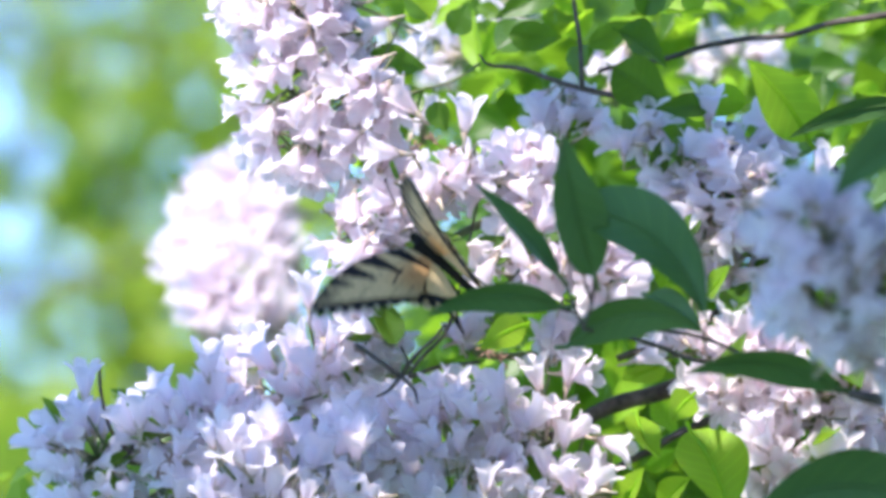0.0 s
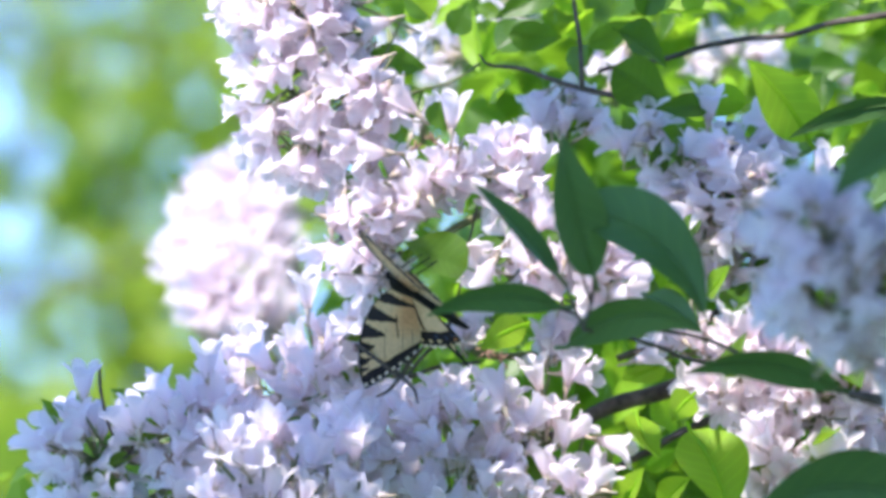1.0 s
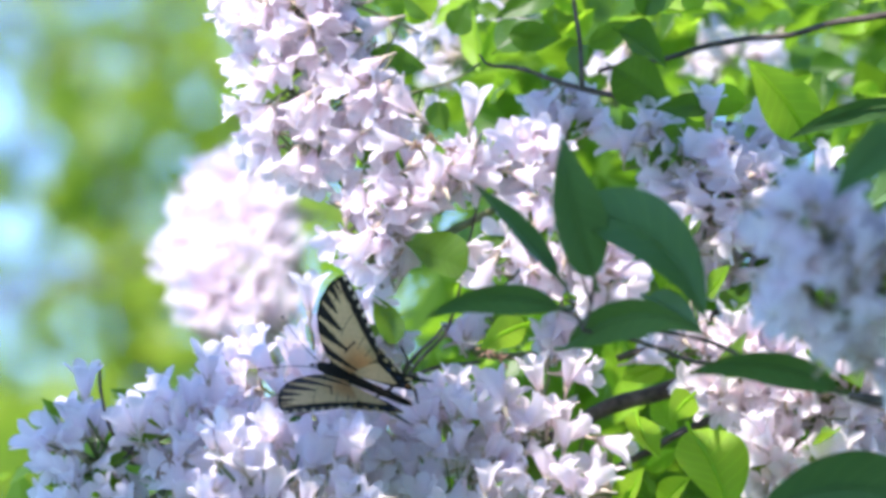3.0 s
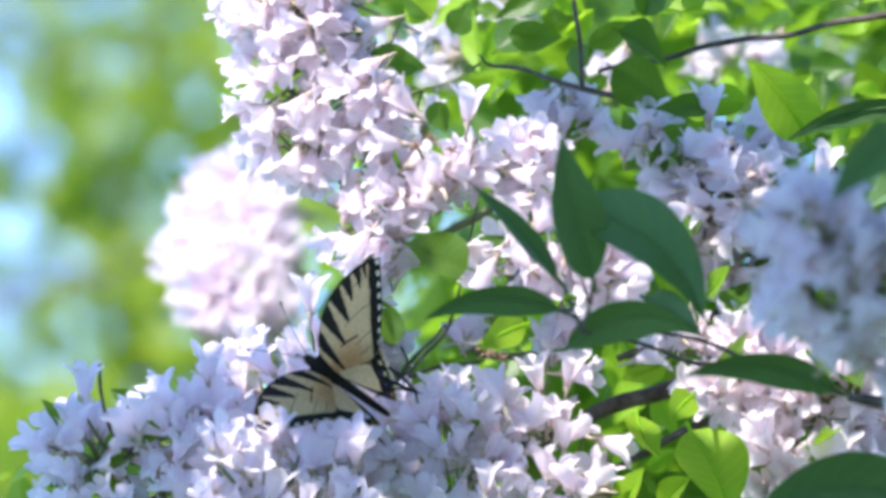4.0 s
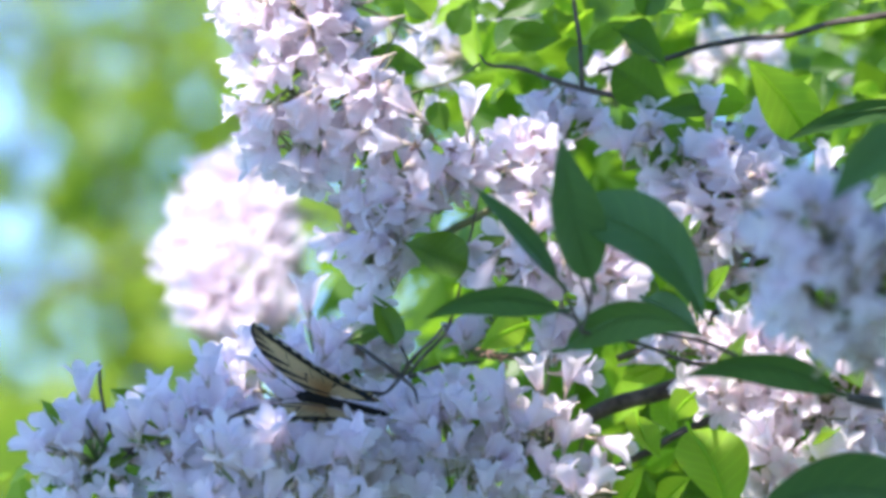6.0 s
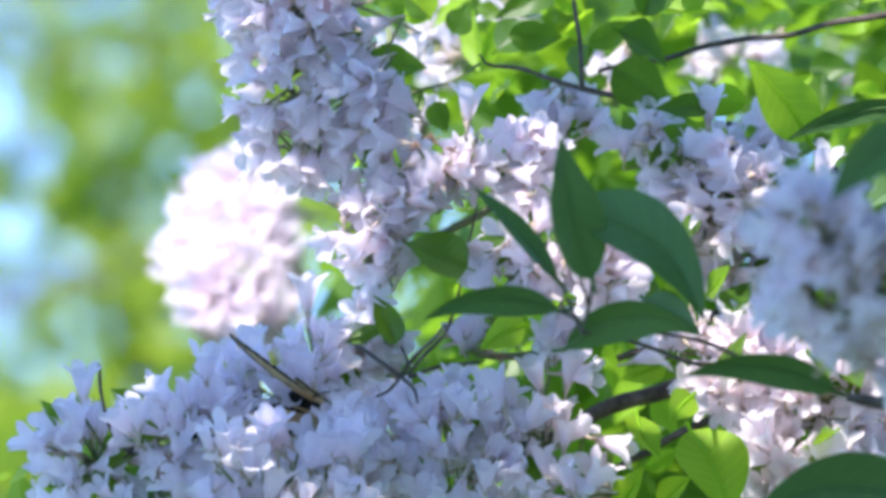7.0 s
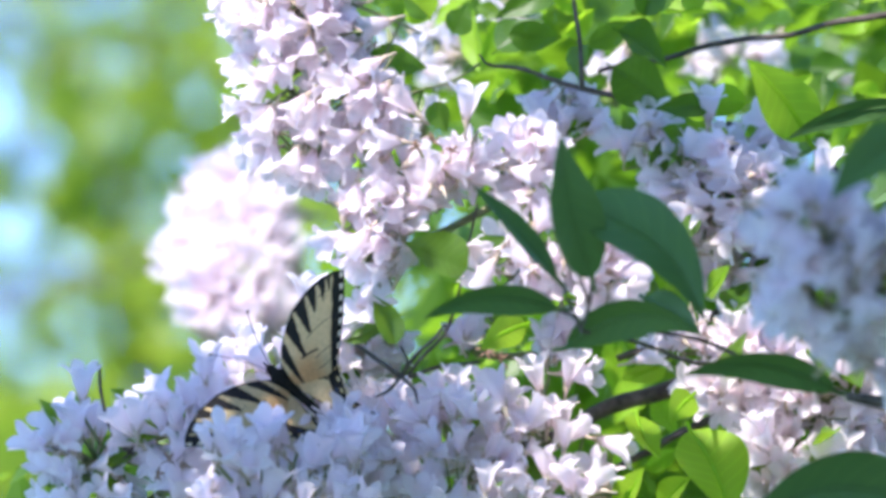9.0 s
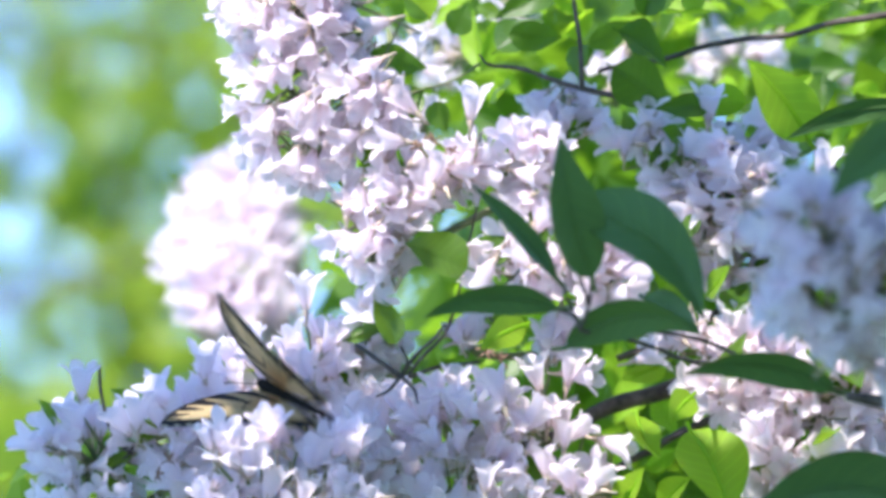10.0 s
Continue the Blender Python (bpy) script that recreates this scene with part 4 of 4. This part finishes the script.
butterfly = tagged(new("butterfly"), "yellow tiger swallowtail butterfly with black stripes, feeding on the flowers", "butterfly")
bm = bmesh.new()
tube(bm, smooth_path([(0, -0.0190, -0.0012), (0, -0.0150, -0.0006), (0, -0.008, 0), (0, 0.001, 0.0004), (0, 0.004, 0.0008), (0, 0.0085, 0.0010), (0, 0.0105, 0.0008), (0, 0.0125, 0.0006), (0, 0.0142, 0.0002)], 2),
     [0.0005, 0.0010, 0.0012, 0.0013, 0.0014, 0.0015, 0.0015, 0.0015, 0.0018, 0.0024, 0.0027, 0.0026, 0.0022, 0.0016, 0.0017, 0.0014, 0.0006], 12)
mesh_object("body", bm, CHITIN, butterfly, "furry black body")
for side in (-1, 1):
    bm = bmesh.new()
    tube(bm, smooth_path([(side * 0.0008, 0.0135, 0.0012), (side * 0.004, 0.021, 0.004), (side * 0.008, 0.028, 0.006), (side * 0.0095, 0.0300, 0.0065)]), [0.00013] * 13 + [0.0004, 0.0005, 0.0003], 5)
    mesh_object("antenna", bm, CHITIN, butterfly)
    for y, out_ in ((0.009, 0.005), (0.006, 0.006), (0.003, 0.007)):
        bm = bmesh.new()
        tube(bm, [(side * 0.001, y, -0.001), (side * out_ * 0.6, y + 0.002, -0.003), (side * out_, y, -0.010)], [0.0004, 0.0003, 0.0002], 5)
        mesh_object("leg", bm, CHITIN, butterfly)
bm = bmesh.new()
tube(bm, smooth_path([(0, 0.0140, -0.0005), (0, 0.017, -0.004), (0, 0.017, -0.010)]), 0.00025, 5)
mesh_object("proboscis", bm, CHITIN, butterfly)
WINGS = []
for side in (1, -1):
    fw = wing_grid(forewing_outline, forewing_tint, "forewing", butterfly, side, WING)
    hw = wing_grid(hindwing_outline, hindwing_tint, "hindwing", butterfly, side, WING)
    WINGS.append((side, fw, hw))


def motions():
    rows = [
        (0, -0.0002, -0.0309, 1.6913, 102.2, -45.2, -36.8, 56, 55),
        (0.1, -0.0003, -0.0304, 1.6877, 112.6, -43.1, -35.8, 48, 43),
        (0.2, 0.0024, -0.0304, 1.6886, 112.1, -42.7, -34.4, 45, 46),
        (0.3, -0.0082, -0.0310, 1.6942, 97.3, -44.6, -40.5, 58, 53),
        (0.4, -0.0115, -0.0302, 1.6889, 106.5, -36.2, -39.7, 85, 84),
        (0.5, -0.0189, -0.0284, 1.6897, 91.1, -27.1, -38.1, 88, 88),
        (0.6, -0.0115, -0.0298, 1.6850, 104.9, -39.2, -44.0, 79, 85),
        (0.7, -0.0068, -0.0289, 1.6827, 125.6, -41.7, -63.4, 29, 9),
        (0.8, -0.0016, -0.0284, 1.6815, 123.6, -35.9, -64.9, 21, 16),
        (0.9, -0.0050, -0.0279, 1.6836, 127.2, -35.6, -76.6, 27, 11),
        (1, -0.0070, -0.0282, 1.6807, 134.8, -32.7, -81.4, 29, 8),
        (1.1, -0.0071, -0.0276, 1.6810, 129.8, -31.2, -80.0, 31, 17),
        (1.2, -0.0047, -0.0281, 1.6833, 123.7, -36.4, -81.9, 26, 20),
        (1.3, -0.0056, -0.0283, 1.6790, 125.4, -27.0, -76.9, 31, 15),
        (1.4, -0.0086, -0.0281, 1.6868, 110.6, -34.8, -78.5, 40, 26),
        (1.5, -0.0043, -0.0279, 1.6901, 105.5, -17.3, -68.9, 49, 38),
        (1.6, -0.0073, -0.0284, 1.6873, 99.0, -40.3, -70.1, 49, 42),
        (1.7, -0.0017, -0.0278, 1.6841, 100.3, -41.3, -65.0, 57, 56),
        (1.8, -0.0010, -0.0279, 1.6857, 103.0, -41.0, -67.0, 62, 48),
        (1.9, -0.0048, -0.0277, 1.6843, 115.6, -37.8, -63.2, 44, 31),
        (2, -0.0111, -0.0278, 1.6818, 116.2, -37.1, -57.2, 88, 87),
        (2.1, -0.0241, -0.0279, 1.6912, 97.9, -35.1, -42.0, 89, 89),
        (2.2, -0.0186, -0.0300, 1.6927, 110.1, -58.5, -32.5, 63, 80),
        (2.3, -0.0267, -0.0277, 1.6805, 110.9, -59.3, -28.2, 46, 61),
        (2.4, -0.0159, -0.0231, 1.6686, 104.9, -43.4, -30.8, 88, 87),
        (2.5, -0.0194, -0.0180, 1.6717, 114.1, -41.8, -14.6, 88, 88),
        (2.6, -0.0188, -0.0155, 1.6686, 86.9, -40.0, -3.7, 43, 56),
        (2.7, -0.0251, -0.0102, 1.6555, 82.5, -67.7, 0.9, 64, 65),
        (3.8, -0.0301, -0.0096, 1.6565, 77.8, -57.0, 9.8, 45, 48),
        (4, -0.0328, -0.0094, 1.6557, 84.5, -55.4, 6.8, 46, 47),
        (4.2, -0.0318, -0.0087, 1.6531, 77.6, -59.8, 4.3, 59, 58),
        (4.4, -0.0306, -0.0087, 1.6532, 73.2, -63.7, 1.5, 64, 63),
        (4.5, -0.0307, -0.0087, 1.6535, 75.2, -65.4, -1.1, 66, 64),
        (4.6, -0.0309, -0.0085, 1.6535, 76.6, -66.6, -2.4, 65, 66),
        (4.7, -0.0286, -0.0083, 1.6524, 92.0, -68.2, -10.2, 86, 78),
        (4.8, -0.0315, -0.0082, 1.6533, 78.4, -63.4, -5.8, 76, 69),
        (4.9, -0.0332, -0.0082, 1.6518, 69.3, -63.8, 3.2, 63, 64),
        (5, -0.0356, -0.0079, 1.6501, 62.4, -65.6, 13.8, 59, 67),
        (5.1, -0.0362, -0.0078, 1.6502, 62.3, -64.3, 14.2, 60, 67),
        (5.2, -0.0353, -0.0076, 1.6501, 60.4, -66.2, 14.3, 61, 65),
        (5.3, -0.0355, -0.0075, 1.6502, 60.5, -73.0, 16.1, 70, 65),
        (5.4, -0.0342, -0.0076, 1.6499, 55.0, -74.3, 19.7, 67, 67),
        (5.5, -0.0328, -0.0075, 1.6507, 53.5, -75.7, 18.0, 67, 68),
        (5.6, -0.0322, -0.0073, 1.6508, 56.2, -77.2, 12.2, 72, 70),
        (5.7, -0.0329, -0.0071, 1.6502, 55.1, -78.7, 11.0, 72, 71),
        (6.8, -0.0379, 0.0162, 1.6491, 87.7, -62.1, -33.3, 71, 67),
        (7, -0.0399, 0.0166, 1.6495, 88.4, -64.3, -34.7, 70, 67),
        (7.2, -0.0390, 0.0169, 1.6443, 85.2, -58.3, -32.3, 71, 72),
        (7.4, -0.0374, 0.0169, 1.6474, 91.6, -64.3, -36.5, 74, 69),
        (7.5, -0.0394, 0.0165, 1.6472, 87.3, -66.3, -35.2, 68, 69),
        (7.6, -0.0376, 0.0215, 1.6469, 94.8, -64.9, -37.4, 72, 70),
        (7.8, -0.0362, 0.0309, 1.6491, 106.5, -69.1, -42.3, 77, 71),
        (8, -0.0356, 0.0295, 1.6504, 115.7, -74.0, -51.3, 83, 72),
        (8.1, -0.0385, 0.0287, 1.6506, 107.2, -74.8, -47.7, 78, 70),
        (8.2, -0.0410, 0.0217, 1.6516, 95.3, -77.3, -35.5, 65, 66),
        (8.3, -0.0445, 0.0148, 1.6536, 89.1, -76.3, -25.1, 60, 63),
        (8.4, -0.0454, 0.0077, 1.6520, 86.9, -62.9, -19.0, 53, 59),
        (8.5, -0.0457, 0.0077, 1.6494, 85.3, -60.1, -15.8, 53, 60),
        (8.6, -0.0467, 0.0072, 1.6543, 89.3, -59.1, -16.3, 54, 53),
        (8.7, -0.0465, 0.0067, 1.6560, 87.2, -53.5, -10.8, 39, 46),
        (8.8, -0.0455, 0.0072, 1.6501, 86.0, -49.9, -8.1, 39, 49),
        (8.9, -0.0468, 0.0069, 1.6521, 86.5, -51.4, -7.9, 40, 47),
        (9, -0.0464, 0.0067, 1.6533, 89.3, -48.5, -7.8, 36, 44),
        (9.1, -0.0469, 0.0069, 1.6511, 89.3, -48.5, -10.3, 45, 49),
        (9.2, -0.0467, 0.0068, 1.6520, 86.3, -55.1, -14.2, 55, 52),
        (9.4, -0.0460, 0.0068, 1.6500, 84.9, -56.3, -15.8, 56, 57),
        (9.5, -0.0444, 0.0067, 1.6504, 83.7, -56.1, -17.7, 55, 56),
        (9.6, -0.0445, 0.0066, 1.6488, 83.3, -54.1, -20.7, 59, 60),
        (9.7, -0.0449, 0.0061, 1.6462, 99.1, -54.2, -28.0, 83, 69),
        (9.8, -0.0468, 0.0054, 1.6471, 96.3, -53.8, -27.9, 82, 72),
        (9.9, -0.0475, 0.0051, 1.6455, 95.6, -47.8, -25.7, 76, 71),
        (10, -0.0493, 0.0043, 1.6521, 78.4, -63.7, -23.3, 62, 63),
    ]
    walk(butterfly, [(t, pose(x, y, z, rx, ry, rz)) for t, x, y, z, rx, ry, rz, right_up, left_up in rows])
    for side, fw, hw in WINGS:
        lift = [(r[0], r[7] if side > 0 else r[8]) for r in rows]
        walk(fw, [(t, pose(side * 0.0012, 0.0067, 0.001, 0, -side * a, 0)) for t, a in lift])
        walk(hw, [(t, pose(side * 0.0012, 0.0045, 0.0004, 0, -side * (a - 4), 0)) for t, a in lift])
    # the breeze moves the lower spray and the near shrub a little
    q = low.matrix_basis.translation.copy()
    walk(low, [(t, pose(q.x + dx * 0.001, q.y, q.z + dz * 0.001, 0, a, 0)) for t, dx, dz, a in (
        (0.0, 0.3, 0.5, 0.0), (1.0, -0.1, 0.3, -0.3), (2.5, 0.2, 0.2, 0.0), (4.0, 0.2, -0.5, 0.3), (5.5, 0.0, -0.5, 0.2), (7.0, -0.3, -0.4, 0.0), (8.5, -0.5, -0.3, 0.1), (10.0, -0.7, -0.1, -0.2))])
    walk(shrub, [(t, pose(dx * 0.001, 0, dz * 0.001)) for t, dx, dz in (
        (0.0, 0.3, 0.5), (1.0, 0.2, 0.4), (2.5, 0.2, 0.2), (4.0, -0.2, -0.3), (5.5, -0.3, -0.5), (7.0, -0.5, -0.4), (8.5, -0.5, -0.2), (10.0, -0.6, 0.0))])
    # the added sapling out of view swings its shade over the flowers and back
    foot = swaying.location.copy()
    walk(swaying, [(t, pose(foot.x, foot.y, foot.z, a, -0.3 * a, 0)) for t, a in (
        (0.0, 9.0), (1.0, 9.6), (2.0, 8.6), (3.5, 7.0), (4.6, 5.0), (5.0, 3.4), (5.5, 2.2), (6.2, 0.6), (7.0, -0.2), (7.8, 0.2), (8.1, 1.6), (8.5, 3.2), (9.0, 4.6), (9.5, 5.6), (10.0, 6.4))])
    # the spray in the middle rocks under the butterfly and in the breeze
    o = centre.matrix_basis.translation.copy()
    walk(centre, [(t, pose(o.x + dx * 0.001, o.y, o.z + dz * 0.001, 0, a, 0)) for t, dx, dz, a in (
        (0.0, -1.6, -3.0, 1.0), (0.2, -0.6, -3.4, 1.0), (0.4, -5.0, -3.0, -2.0), (0.5, -1.0, -2.0, 0.0), (0.6, -3.8, -2.0, -1.0), (0.8, -2.0, -3.0, 0.0), (1.0, -4.6, -3.0, -2.0),
        (1.2, -0.5, -2.4, 1.0), (1.4, -5.0, -2.6, -1.5), (1.5, -1.5, -1.8, 0.0), (1.6, -3.6, -2.4, -1.0), (1.8, 0.6, -2.4, 1.5), (2.0, -3.6, -3.2, -1.0), (2.2, -2.6, -0.6, 0.0),
        (2.4, -1.4, -0.4, 0.0), (2.7, 3.0, 0.4, 2.0), (3.2, -1.0, 0.0, -0.5), (3.8, -0.6, 0.0, 0.0), (5.0, 0.0, 0.0, 0.0), (7.0, -0.4, 0.3, 0.0), (8.0, -0.4, 0.4, 0.0),
        (8.5, 0.4, 0.2, 0.3), (9.0, -0.6, 0.6, -0.3), (9.5, -1.0, 0.6, -0.4), (10.0, 0.6, 0.6, 0.3))])


motions()
